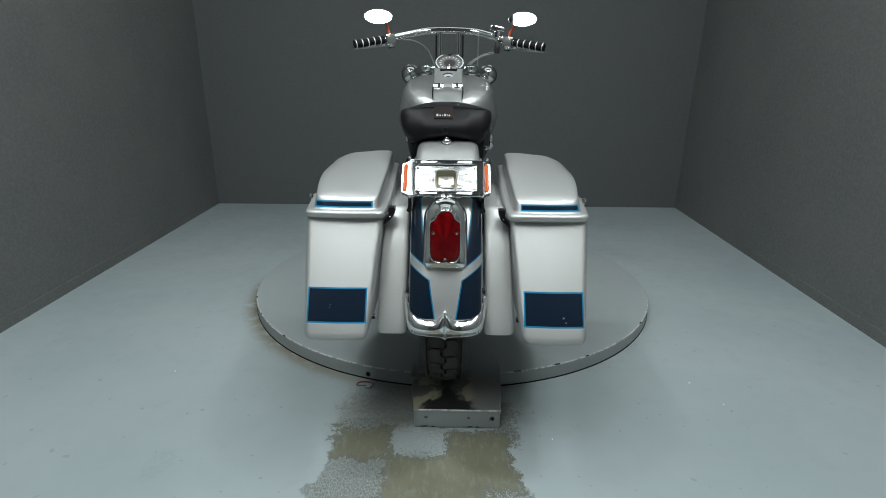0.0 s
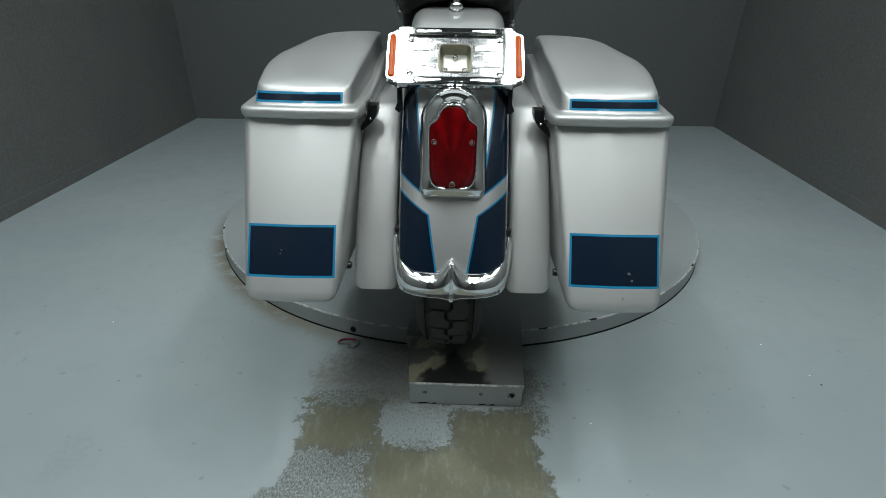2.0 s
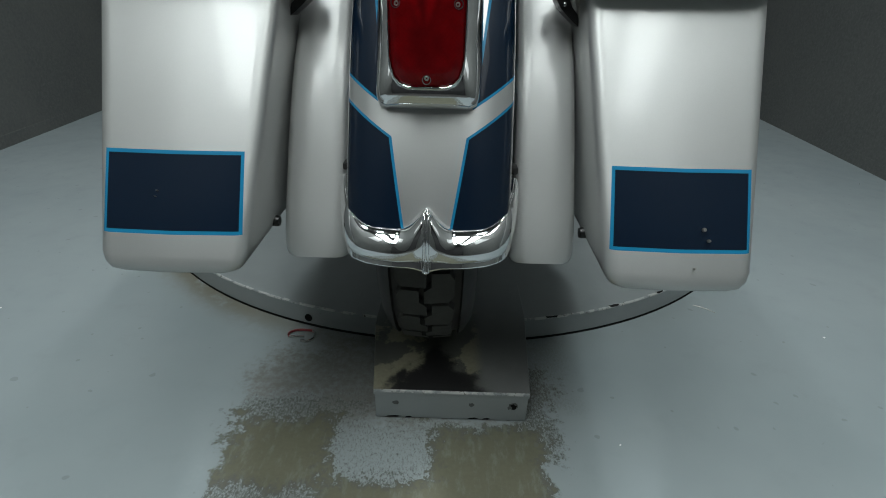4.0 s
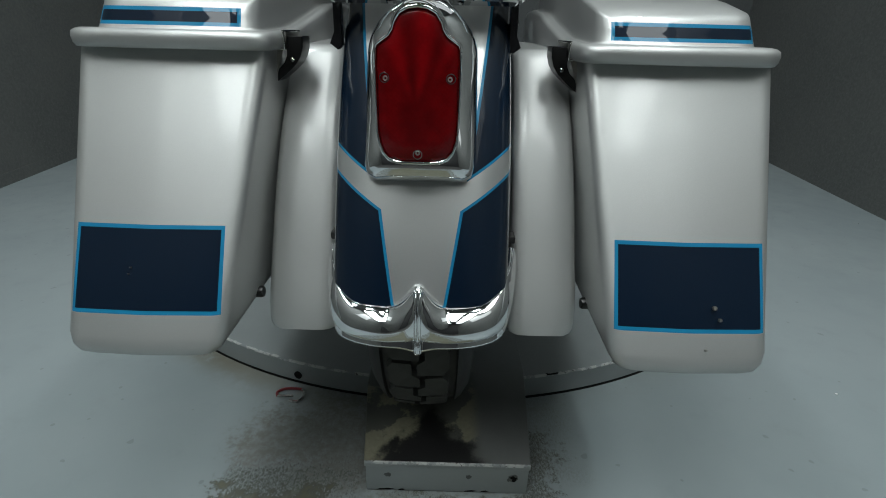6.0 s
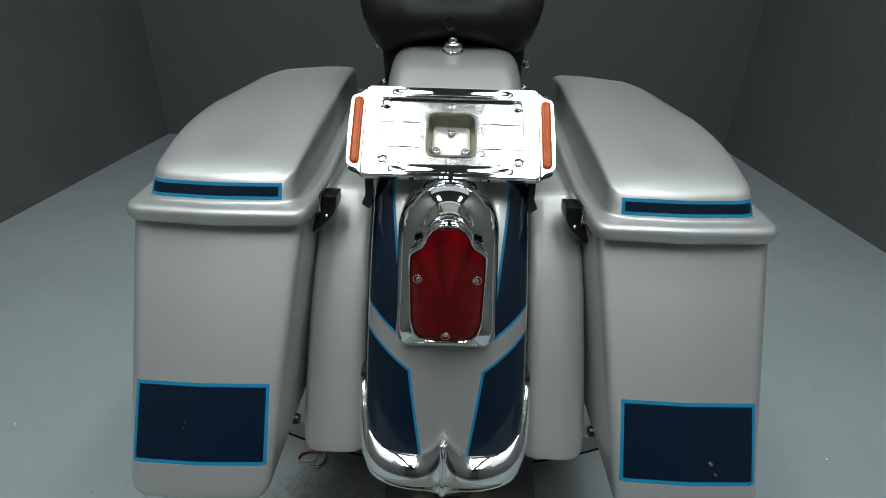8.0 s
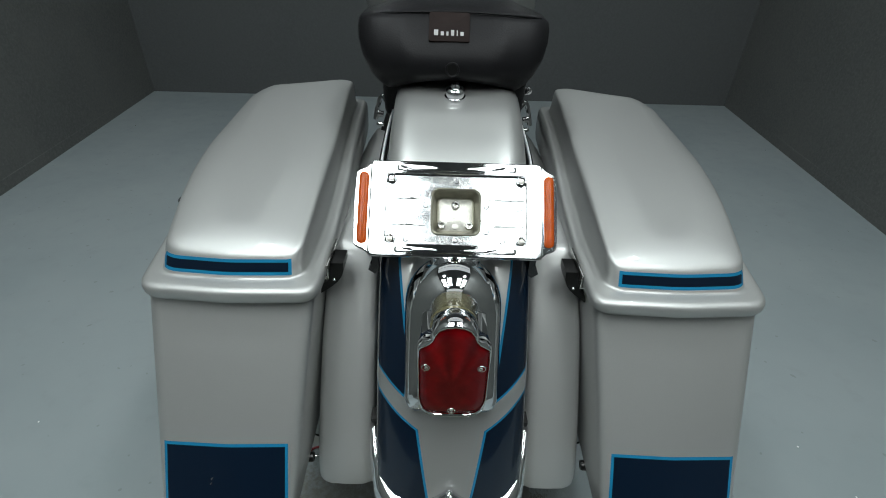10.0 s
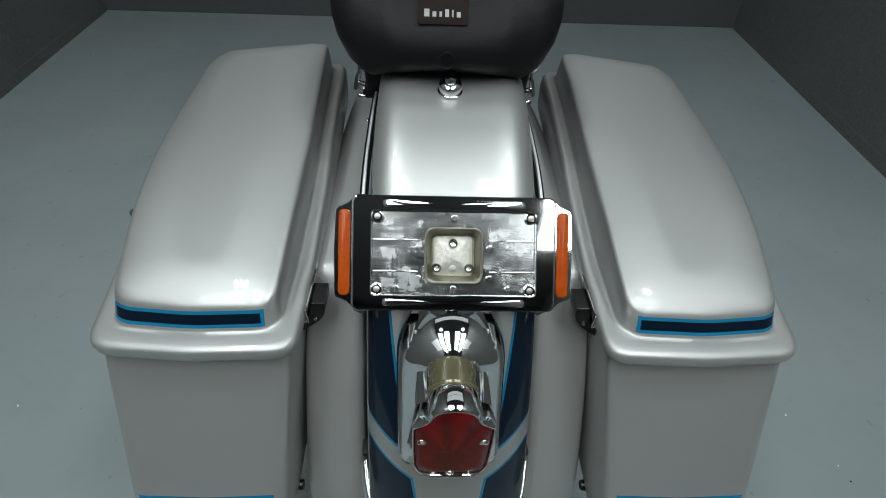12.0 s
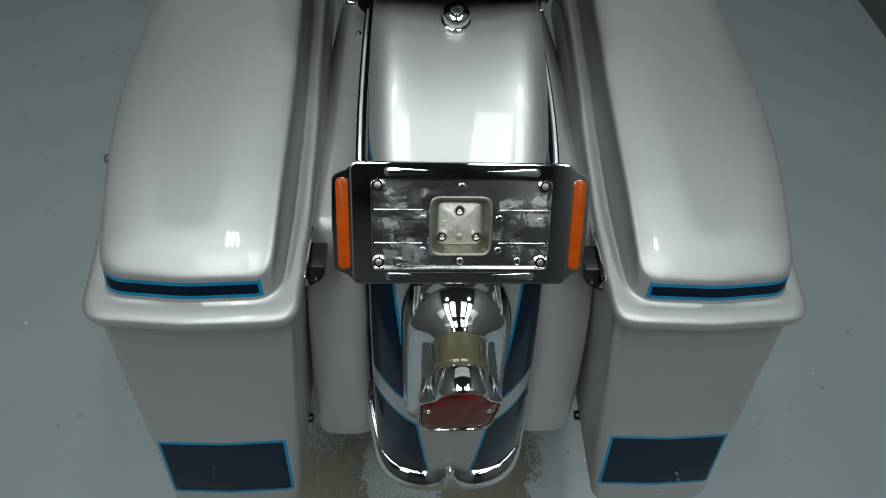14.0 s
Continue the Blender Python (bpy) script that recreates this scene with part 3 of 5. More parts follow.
wheel_ramp = tagged(new("wheel_ramp"), "steel wheel support block, paint worn to metal under the tyre", "ramp")
wheel_ramp.location = (0.04, 1.4, 0)
bm = bmesh.new()
RAMP_Z, RAMP_Y = 0.0625, 1.322


def ramp_plan(inset):
    """The block widens a little towards the turntable."""
    return [(-0.0865 + inset, RAMP_Y + inset * 0.5), (0.1675 - inset, RAMP_Y + inset * 0.5), (0.187 - inset, 1.545), (0.187 - inset, 1.66), (-0.109 + inset, 1.66), (-0.109 + inset, 1.505)]


loft(bm, [[Vector((x, y, z)) for x, y in ramp_plan(d)] for d, z in ((0.0035, 0.003), (0.002, 0.0045), (0.002, RAMP_Z - 0.009))])
part("body", bm, M_DECK, wheel_ramp)
bm = bmesh.new()
loft(bm, [[Vector((x, y, z)) for x, y in ramp_plan(d)] for d, z in ((0.001, RAMP_Z - 0.009), (0.0, RAMP_Z - 0.008), (0.0, RAMP_Z - 0.0012), (0.0012, RAMP_Z))])
part("top_plate", bm, M_RAMP, wheel_ramp, "stained steel top plate with tyre mark")
random.seed(5)
for bx, r in ((-0.051, 0.0065), (0.074, 0.0060), (0.143, 0.0112)):
    for k in range(1 if r < 0.01 else 3):
        turn = 0.9 * k
        bm = bmesh.new()
        slab(bm, [(r * (0.8 - 0.2 * k) * random.uniform(0.7, 1.2) * math.cos(turn + a), r * (0.7 - 0.18 * k) * random.uniform(0.6, 1.2) * math.sin(turn + a)) for a in np.linspace(0.1, 6.0, 11)], aim((bx + 0.003 * k * (1 - k), RAMP_Y + 0.0013 - 0.0003 * k, 0.036 - 0.002 * k), (0, -1, 0)), 0, 0.0006)
        part("scuff", bm, M_SCUFF if k != 1 else M_GAP, wheel_ramp, "dark mottled scuff in the paint")
bm = bmesh.new()
rows = [[Vector((-0.0862 + 0.2535 * k / 60, y, z)) for y, z in ((RAMP_Y - 0.0003, RAMP_Z - 0.0034), (RAMP_Y - 0.0003, RAMP_Z - 0.0010), (RAMP_Y + 0.0006, RAMP_Z + 0.0003), (RAMP_Y + 0.003, RAMP_Z + 0.0003))] for k in range(61)]
loft(bm, rows, False, False, closed=False)
part("worn_edge", bm, M_WORN, wheel_ramp, "front edge rubbed through to pale metal")
for x0, w, z in ((-0.055, 0.014, 0.005), (0.078, 0.010, 0.005), (0.10, 0.007, 0.005), (-0.03, 0.006, 0.0045), (0.02, 0.009, 0.0545), (0.1, 0.02, 0.0545)):
    bm = bmesh.new()
    slab(bm, [(-w, -0.0015), (w * 0.4, -0.001), (w, 0.001), (w * 0.2, 0.0025), (-w * 0.7, 0.001)], aim((x0, RAMP_Y + 0.0014, z), (0, -1, 0)), 0, 0.0006)
    part("paint_chip", bm, M_GAP, wheel_ramp)

# carabiner on the floor
clip = tagged(new("carabiner"), "small steel carabiner with a dark red spine lying on the floor", "carabiner")
clip.location = (-0.268, 1.536, 0)
cm = Matrix.Translation((-0.268, 1.535, 0.0042)) @ Matrix.Rotation(math.radians(-12), 4, "Z") @ Matrix.Diagonal((1.2, 1.5, 1, 1))
bm = bmesh.new()
tube(bm, [cm @ Vector(p) for p in ((0.006, -0.0125, 0), (0.018, -0.012, 0), (0.0235, -0.004, 0), (0.021, 0.006, 0), (0.014, 0.0105, 0))], 0.0028, 8, 5)
part("hook", bm, M_CHROME_WORN, clip, "bright steel hooked end")
bm = bmesh.new()
tube(bm, [cm @ Vector(p) for p in ((0.014, 0.0105, 0), (0.008, 0.0112, 0), (-0.010, 0.0085, 0), (-0.020, 0.003, 0), (-0.0225, -0.003, 0), (-0.018, -0.008, 0))], 0.0027, 8, 5)
part("spine", bm, M_RED_METAL, clip, "dark red anodised spine")
bm = bmesh.new()
tube(bm, [cm @ Vector(p) for p in ((-0.018, -0.008, 0), (-0.006, -0.0065, 0.0006), (0.007, -0.0035, 0))], 0.0022, 8, 4)
part("gate", bm, M_CHROME_WORN, clip, "bright steel spring gate")

# flakes and a wire scrap on the floor
random.seed(11)
for k, (fx, fy) in enumerate(((1.826, 3.515), (0.895, 1.463), (0.902, 1.43), (0.841, 1.583), (-1.80, 3.61), (0.313, 1.282), (-0.784, 1.366), (-0.95, 1.6), (1.673, 2.612))):
    scrap = bmesh.new()
    w = random.uniform(0.0015, 0.003)
    slab(scrap, [(w * random.uniform(0.6, 1.3) * math.cos(a), w * random.uniform(0.6, 1.3) * math.sin(a)) for a in (0.2, 1.4, 2.6, 3.9, 5.1)], Matrix.Translation((fx, fy, 0)), 0, 0.0012)
    tagged(finish("paint_flake", scrap, M_WHITE if k % 2 else M_GAP), "tiny loose paint flake lying on the floor", "debris", "flakes on the floor")
scrap = bmesh.new()
tube(scrap, [(0.608, 1.694, 0.001), (0.622, 1.686, 0.0018), (0.635, 1.678, 0.001), (0.646, 1.664, 0.001)], 0.0008, 6, 4)
tagged(finish("wire_scrap", scrap, M_STEEL), "short thin scrap of wire on the floor", "debris")

# ---- motorcycle ----
bike = tagged(new("motorcycle"), "silver and navy touring motorcycle with hard saddlebags on a turntable", "motorcycle")
bike.location = (0, 1.575, 0.047)
RIDE = 0.040    # the parts are drawn this much below their height; the whole bike is raised at the end

# rear fender: a crowned strip swept along its profile
FENDER = smooth_path([(0, 1.196, 0.352), (0, 1.213, 0.405), (0, 1.238, 0.465), (0, 1.285, 0.555), (0, 1.345, 0.635), (0, 1.43, 0.709), (0, 1.53, 0.756), (0, 1.63, 0.769), (0, 1.75, 0.745), (0, 1.87, 0.68)], 5)


def fender_point(i, x, drop, lift=0.0):
    p = FENDER[i]
    d = (FENDER[min(i + 1, len(FENDER) - 1)] - FENDER[max(i - 1, 0)]).normalized()
    nrm = Vector((0, -d.z, d.y))
    return p + nrm * (lift - drop) + Vector((x + 0.003, 0, 0))


def crown(x, w, f):
    """Fall of the cross-section from its middle; f: 0 at the tip, 1 on top."""
    a = abs(x) / w
    return (1 - f) * 0.030 * a ** 4 + f * 0.024 * a ** 7


W = 0.0945
cols = [(-W - 0.002, 0.19), (-W - 0.001, 0.13), (-W, 0.085), (-W + 0.0003, 0.052), (-W + 0.0020, 0.036)]
cols += [(x, None) for x in np.linspace(-0.0885, 0.0885, 31)]
cols += [(-x, d) for x, d in reversed(cols[:5])]
bm = bmesh.new()
outer = [[fender_point(i, x, crown(x, W, max(0.0, min(1.0, (i - 14) / 10))) if d is None else d) for x, d in cols] for i in range(len(FENDER))]
loft(bm, outer, False, False, closed=False)
ob = part("rear_fender", bm, M_FENDER, bike, "silver rear fender with navy flanks and light blue pinstripes", 60)
mod = ob.modifiers.new("thickness", "SOLIDIFY")
mod.thickness, mod.offset = 0.003, -1

# bright trim strips along the upper fender edges; black strips below stand for shaded gaps
TRIM = smooth_path([(0.0985, 1.425, 0.680), (0.0995, 1.47, 0.6945), (0.1005, 1.53, 0.7035), (0.1015, 1.62, 0.7080), (0.1025, 1.70, 0.7035), (0.1030, 1.745, 0.6980)], 5)
for s in (-1, 1):
    for name, wide, lift, mat, label in (("trim_gap", 0.0046, -0.003, M_GAP, "black strip for the dark gap beside the trim"), ("fender_trim", 0.0018, 0.0012, M_SATIN, "bright metal strip along the fender edge")):
        bm = bmesh.new()
        rows = []
        for p in TRIM:
            c = Vector((0.003 + s * p.x, p.y, p.z + lift))
            rows.append([c + Vector((dx * s, 0, dz)) for dx, dz in ((-wide, -0.006), (-wide, -0.001), (-wide * 0.7, 0.0), (wide * 0.7, -0.0004), (wide, -0.0015), (wide, -0.006))])
        loft(bm, rows)
        part(name, bm, mat, bike, label, 50)

# chrome fender tip with a centre ridge
TIP_PLAN = smooth_path([(0, 1.192, 0), (0.0026, 1.192, 0), (0.02, 1.1922, 0), (0.042, 1.194, 0), (0.062, 1.199, 0), (0.078, 1.2075, 0), (0.089, 1.220, 0), (0.0955, 1.2365, 0), (0.0985, 1.256, 0), (0.0995, 1.278, 0)], 8)


def tip_row(v):
    """One row of the tip at v: 0 at the lower edge, 1 at the upper."""
    half = []
    for i, p in enumerate(TIP_PLAN):
        d = (TIP_PLAN[min(i + 1, len(TIP_PLAN) - 1)] - TIP_PLAN[max(i - 1, 0)]).normalized()
        out = Vector((d.y, -d.x, 0))
        c = max(0.0, 1 - p.x / 0.032)
        end = max(0.0, (p.y - 1.235) / 0.043)
        top = 0.3675 + 0.025 * c ** 1.8 + 0.019 * max(0.0, (p.x - 0.058) / 0.0415) ** 2 + 0.014 * end ** 1.8
        low = 0.3285 - 0.005 * max(0.0, 1 - p.x / 0.02) ** 1.5 + 0.022 * end ** 1.5
        # a flared flange below, a pillow above it that dies into the centre ridge
        w = max(0.0, (v - 0.2) / 0.8)
        pillow = 0.0135 * (1 - abs(2 * w - 1) ** 2.4) ** 0.7 * (1 - 0.5 * max(0.0, 1 - p.x / 0.014) ** 1.6)
        bulge = pillow + 0.0030 + (0.0012 * (1 - v / 0.2) if v < 0.2 else 0.0) - 0.003 * v
        ridge = 0.0030 * max(0.0, 1 - p.x / 0.0026)
        half.append(p + out * (bulge * (1 - 0.7 * (p.x / 0.0995) ** 4) + ridge - 0.006 * (1 - end)) + Vector((0, 0.010 * v - 0.004, low + (top - low) * v)))
    row = [Vector((-q.x, q.y, q.z)) for q in reversed(half[1:])] + half
    return [q + Vector((0.003, 0, 0)) for q in row]


bm = bmesh.new()
loft(bm, [tip_row(v) for v in np.linspace(0, 1, 31)], False, False, closed=False)
ob = part("fender_tip", bm, M_CHROME, bike, "polished chrome fender tip with a pointed centre ridge", 35)
mod = ob.modifiers.new("thickness", "SOLIDIFY")
mod.thickness, mod.offset = 0.003, -1
bm = bmesh.new()
tube(bm, [q + Vector((0, -0.0006, 0)) for q in tip_row(1.0)[::2]], 0.0021, 10, 2)
part("rolled_edge", bm, M_CHROME, ob, "bright rolled upper edge")

# small rubber stops and bolts beside the fender
for s in (-1, 1):
    bm = bmesh.new()
    block(bm, (0.003 + s * 0.099 - 0.005, 1.285, 0.405), (0.003 + s * 0.099 + 0.005, 1.305, 0.414), 0.002)
    part("rubber_stop", bm, M_RUBBER, bike, "small black rubber stop beside the fender")
    bm = bmesh.new()
    lathe(bm, [(0.0045, 0.0), (0.0042, 0.003), (0.003, 0.0045), (0.001, 0.005)], aim((0.003 + s * 0.131, 1.772, 0.604), (s * 0.2, -0.4, 1)), 14)
    part("fender_bolt", bm, M_CHROME, bike, "domed chrome bolt on the filler panel")

# dark inner fender below the tip
bm = bmesh.new()
block(bm, (-0.085, 1.222, 0.326), (0.085, 1.30, 0.350), 0.006)
part("inner_guard", bm, M_BLACK, bike, "black inner guard under the fender")

# filler panels between fender and bags
PANEL = smooth_path([(0, 1.262, 0.298), (0, 1.290, 0.375), (0, 1.318, 0.445), (0, 1.352, 0.512), (0, 1.390, 0.5655), (0, 1.409, 0.5895), (0, 1.416, 0.5975), (0, 1.423, 0.6020), (0, 1.433, 0.6040), (0, 1.46, 0.6050), (0, 1.52, 0.6065), (0, 1.62, 0.608), (0, 1.72, 0.607), (0, 1.83, 0.599), (0, 1.92, 0.585)], 5)
for s in (-1, 1):
    bm = bmesh.new()
    rows = []
    for i, p in enumerate(PANEL):
        d = (PANEL[min(i + 1, len(PANEL) - 1)] - PANEL[max(i - 1, 0)]).normalized()
        nrm = Vector((0, -d.z, d.y))
        q = min(1.0, i / 4)
        end = 0.1690 + 0.0135 * max(0.0, min(1.0, (0.58 - p.z) / 0.27)) - 0.003 * (1 - q) ** 3
        sec = [(0.1015, 0.06), (0.1015, 0.009), (0.1038, 0.0035), (0.1095, 0.0004), (0.12, -0.001), (0.145, -0.001), (end - 0.009, 0.0), (end - 0.004, 0.002), (end - 0.001, 0.006), (end, 0.012), (end, 0.06)]
        rows.append([p - nrm * (dd + 0.004 * (1 - q) ** 3) + Vector((s * x + 0.003, 0, 0)) for x, dd in sec])
    # rounded lower corners
    above = [a.lerp(b, 0.5) for a, b in zip(rows[0], rows[1])]
    between = [a.lerp(b, 0.18) for a, b in zip(rows[0], rows[1])]
    for row, inset in ((rows[0], 0.0075), (between, 0.0022)):
        for v in row:
            v.x -= s * inset * max(-1.0, min(1.0, (s * (v.x - 0.003) - 0.143) / 0.03))
    rows[1:1] = [between, above]
    first = [v + Vector((0, 0.02, -0.003)) for v in rows[0]]
    loft(bm, [first] + rows, False, False, closed=False)
    ob = part("filler_panel", bm, M_PANEL, bike, "silver painted filler panel between fender and saddlebag", 50)
    mod = ob.modifiers.new("thickness", "SOLIDIFY")
    mod.thickness, mod.offset = 0.003, -1


# saddlebags
def bag_ring(z, inset=0.0):
    f = (0.60 - z) / 0.265
    xi, xo = 0.160 + 0.026 * f + inset, 0.3525 - 0.014 * f - inset
    yr, yf = 1.312 - 0.144 * f + inset * 0.8, 1.80 - 0.09 * f - inset
    pts = fillet([(xi, yr, 0.016), ((xi + xo) / 2, yr - 0.003, 0.2), (xo, yr, 0.018), (xo + 0.032, yr + 0.2, 1.5), (xo + 0.05, yf, 0.04), (xi + 0.01, yf, 0.04)], 6)
    return [Vector((p[0], p[1], z)) for p in pts]


def ease(t):
    t = max(0.0, min(1.0, t))
    return t * t * (3 - 2 * t)


def lid_ring(z, inset=0.0, raise_top=0.0, inner=None, rail=0.0, wall=None):
    """Outline of the lid at height z. raise_top lifts the dome towards the front, rail lifts the inner rim, wall: 0 at the foot of the inner wall to 1 at its top."""
    inner = inset if inner is None else inner
    outer = inset if inset < 0.012 else 0.012 + 0.5 * (inset - 0.012) if inset < 0.032 else inset - 0.010
    xi, xo = 0.153 + inner, 0.3505 - outer
    lip = 0.009 * (1 - ease(inset / 0.016))
    pts = fillet([(xi, 1.303 - lip + inset * 0.85, 0.026), (0.255, 1.299 - lip + inset * 0.85, 0.25), (xo, 1.306 - lip + inset * 0.85, 0.03), (0.3845 - outer, 1.50, 2.2),
                  (0.412 - outer, 1.872 - inset, 0.03), (0.172 + inner * 1.0, 1.868 - inset, 0.02), (0.165 + inner, 1.74, 1.2), (0.1545 + inner * 0.95, 1.56, 1.8), (0.1525 + inner, 1.42, 1.5)], 6)
    out = []
    for p in pts:
        k = math.sin(max(0.0, min(1.0, (p[1] - 1.330) / 0.495)) * math.pi / 2) ** 0.82
        dome = k * (0.0615 - 0.03 * max(0.0, p[0] - 0.165) - 2.0 * max(0.0, p[0] - 0.275) ** 2)
        near = 1 - ease((p[0] - 0.153 - max(0.0, p[1] - 1.52) * 0.05 - 0.026) / 0.022)
        lift = 0.046 * ease((p[1] - 1.345) / 0.37) * near
        h = z + raise_top * dome + rail * lift
        if wall is not None:
            foot, top = 0.6195 + lift, 0.6448 + 1.05 * dome
            h = h * (1 - near) + (foot + (top - foot) * wall) * near
        out.append(Vector((p[0], p[1], h)))
    return out


for s in (-1, 1):
    flip = Matrix.Diagonal((s, 1, 1, 1))
    bm = bmesh.new()
    rings = [bag_ring(0.3245, 0.020), bag_ring(0.326, 0.012), bag_ring(0.3295, 0.006), bag_ring(0.336, 0.002), bag_ring(0.345, 0.0)]
    rings += [bag_ring(z) for z in (0.40, 0.45, 0.50, 0.55, 0.602)]
    loft(bm, [[flip @ v for v in r] for r in rings])
    bag = part("saddlebag", bm, M_BAG, bike, "silver hard saddlebag with navy rectangle edged in light blue", 50)
    if s > 0:
        bag.matrix_basis = Matrix.Translation((0.006, 0, -0.004))
    bm = bmesh.new()
    rings = [lid_ring(0.602, 0.008), lid_ring(0.6005, 0.002), lid_ring(0.6010, 0.0005), lid_ring(0.6045, -0.0012, rail=0.2), lid_ring(0.6105, -0.0018, rail=0.7), lid_ring(0.6150, -0.0008, rail=0.93), lid_ring(0.6174, 0.002, rail=1), lid_ring(0.6184, 0.005, rail=1), lid_ring(0.6184, 0.011, inner=0.0115, rail=1),
             lid_ring(0.6180, 0.0150, 0, 0.0150, 1), lid_ring(0.6190, 0.0160, 0.0, 0.0172, 1), lid_ring(0.6200, 0.0168, 0.03, 0.0182, 0, 0.06), lid_ring(0.629, 0.0215, 0.45, 0.0188, 0, 0.45), lid_ring(0.6390, 0.0268, 0.90, 0.0196, 0, 0.88),
             lid_ring(0.6425, 0.0290, 1.01, 0.0206, 0, 0.96), lid_ring(0.6448, 0.0320, 1.05, 0.0230, 0, 1.0), lid_ring(0.6463, 0.0370, 1.06, 0.028), lid_ring(0.6474, 0.047, 1.065, 0.041), lid_ring(0.6481, 0.058, 1.07), lid_ring(0.6484, 0.072, 1.07), lid_ring(0.6485, 0.085, 1.07)]
    rows = loft(bm, [[flip @ v for v in r] for r in rings], True, False)
    bm.faces.new(rows[-1])
    part("lid", bm, M_LID, bag, "domed silver lid with a navy stripe edged in light blue", 50)
    # side latch
    bm = bmesh.new()
    block(bm, (0.381, 1.488, 0.602), (0.391, 1.510, 0.622), 0.002)
    ball(bm, (0.3915, 1.498, 0.616), 0.006)
    bmesh.ops.transform(bm, matrix=flip, verts=bm.verts)
    part("latch", bm, M_CHROME, bag, "small chrome side latch")
    # rear mounting bracket: bent chrome gusset over a curved black rubber flap
    face = Matrix.Translation((0, 1.352, 0)) @ Matrix.Rotation(radians(90), 4, "X")
    bm = bmesh.new()
    slab(bm, [(0.1535, 0.6015), (0.1665, 0.5665), (0.1725, 0.5650), (0.1765, 0.6010)], face, -0.0016, 0.0004, 0.0004)
    block(bm, (-0.0009, 0.0, -0.019), (0.0009, 0.050, 0.0), 0.0005, Matrix.Translation((0.1490, 1.351, 0.6190)) @ Matrix.Rotation(radians(-13), 4, "Y"))
    bmesh.ops.transform(bm, matrix=flip, verts=bm.verts)
    gusset = part("bracket", bm, M_STEEL, bag, "bent chrome mounting bracket")
    bm = bmesh.new()
    slab(bm, [(0.1330, 0.6140), (0.1335, 0.6030), (0.1365, 0.5935), (0.1420, 0.5855), (0.1500, 0.5780), (0.1590, 0.5710), (0.1680, 0.5645), (0.1735, 0.5655), (0.1700, 0.5725), (0.1620, 0.5800), (0.1550, 0.5870), (0.1505, 0.5960), (0.1490, 0.6140)], face @ Matrix.Translation((0, 0, -0.003)), -0.030, 0.0, 0.0012)
    bmesh.ops.transform(bm, matrix=flip, verts=bm.verts)
    part("rubber_mount", bm, M_GLOSSRUBBER, bag, "curved black rubber mounting flap")
    bm = bmesh.new()
    block(bm, (0.1480, 1.340, 0.6180), (0.1506, 1.402, 0.6200), 0.0006)
    block(bm, (0.1500, 1.340, 0.6005), (0.1740, 1.3435, 0.6030), 0.0006)
    block(bm, (0.1480, 1.340, 0.6005), (0.1500, 1.3425, 0.6182), 0.0004)
    bmesh.ops.transform(bm, matrix=flip, verts=bm.verts)
    part("folded_edge", bm, M_CHROME_WORN, gusset, "bright folded edge of the bracket")
    for bx, bz in ((0.1455, 0.5900), (0.1670, 0.5705)):
        bm = bmesh.new()
        lathe(bm, [(0.0022, -0.002), (0.0022, 0.0012), (0.0012, 0.0022)], flip @ aim((bx, 1.3548, bz), (0, -1, 0)), 12)
        part("mount_bolt", bm, M_CHROME, gusset)
    bm = bmesh.new()
    lathe(bm, [(0.006, 0), (0.007, 0.002), (0.007, 0.012), (0.005, 0.013)], aim((0.182, 1.277, 0.340), (1, 0, 0)), 14)
    bmesh.ops.transform(bm, matrix=flip, verts=bm.verts)
    part("rubber_stop", bm, M_GLOSSRUBBER, bag, "black rubber spacer beside the bag")
    bm = bmesh.new()
    for r0, z0 in ((0.006, 0.655), (0.004, 0.635)):
        lathe(bm, [(r0, 0), (r0, 0.012), (r0 * 0.6, 0.014)], aim((0.132, 1.80, z0), (1, 0, 0.2)), 12)
    tube(bm, [(0.118, 1.79, 0.675), (0.132, 1.80, 0.690), (0.142, 1.81, 0.672), (0.150, 1.82, 0.640)], 0.0045, 8, 4)
    bmesh.ops.transform(bm, matrix=flip, verts=bm.verts)
    part("front_mount", bm, M_CHROME, bag, "chrome front mounting bolts")


def bag_face_y(z):
    return 1.312 - 0.144 * (0.60 - z) / 0.265 - 0.003


FACE_N = Vector((0, -0.88, 0.475))
for x, z, r in ((0.2905, 0.3835, 0.0021), (0.2955, 0.3735, 0.0017), (0.2815, 0.348, 0.0012), (-0.278, 0.405, 0.0007), (-0.2795, 0.3995, 0.0005)):
    bm = bmesh.new()
    lathe(bm, [(r, -0.001), (r, 0.0012), (r * 0.8, 0.0022), (r * 0.3, 0.0022), (r * 0.25, 0.0012)], aim((x, bag_face_y(z), z), FACE_N), 12)
    part("screw", bm, M_STEEL, bike, "small pale screw in the bag's rear face")

# plate bracket, leaning forward at its top edge
pu = Vector((0, 0.0700, 0.0780)).normalized()
pn = Vector((1, 0, 0)).cross(pu)
PM = Matrix.Translation((0.0005, 1.3514, 0.6935)) @ Matrix(((1, 0, 0), (0, pu.y, pn.y), (0, pu.z, pn.z))).to_4x4()
bm = bmesh.new()


def frame_ring(w, h, r, z):
    return [PM @ Vector((p[0], p[1], z)) for p in rect(w, h, r, 5)]


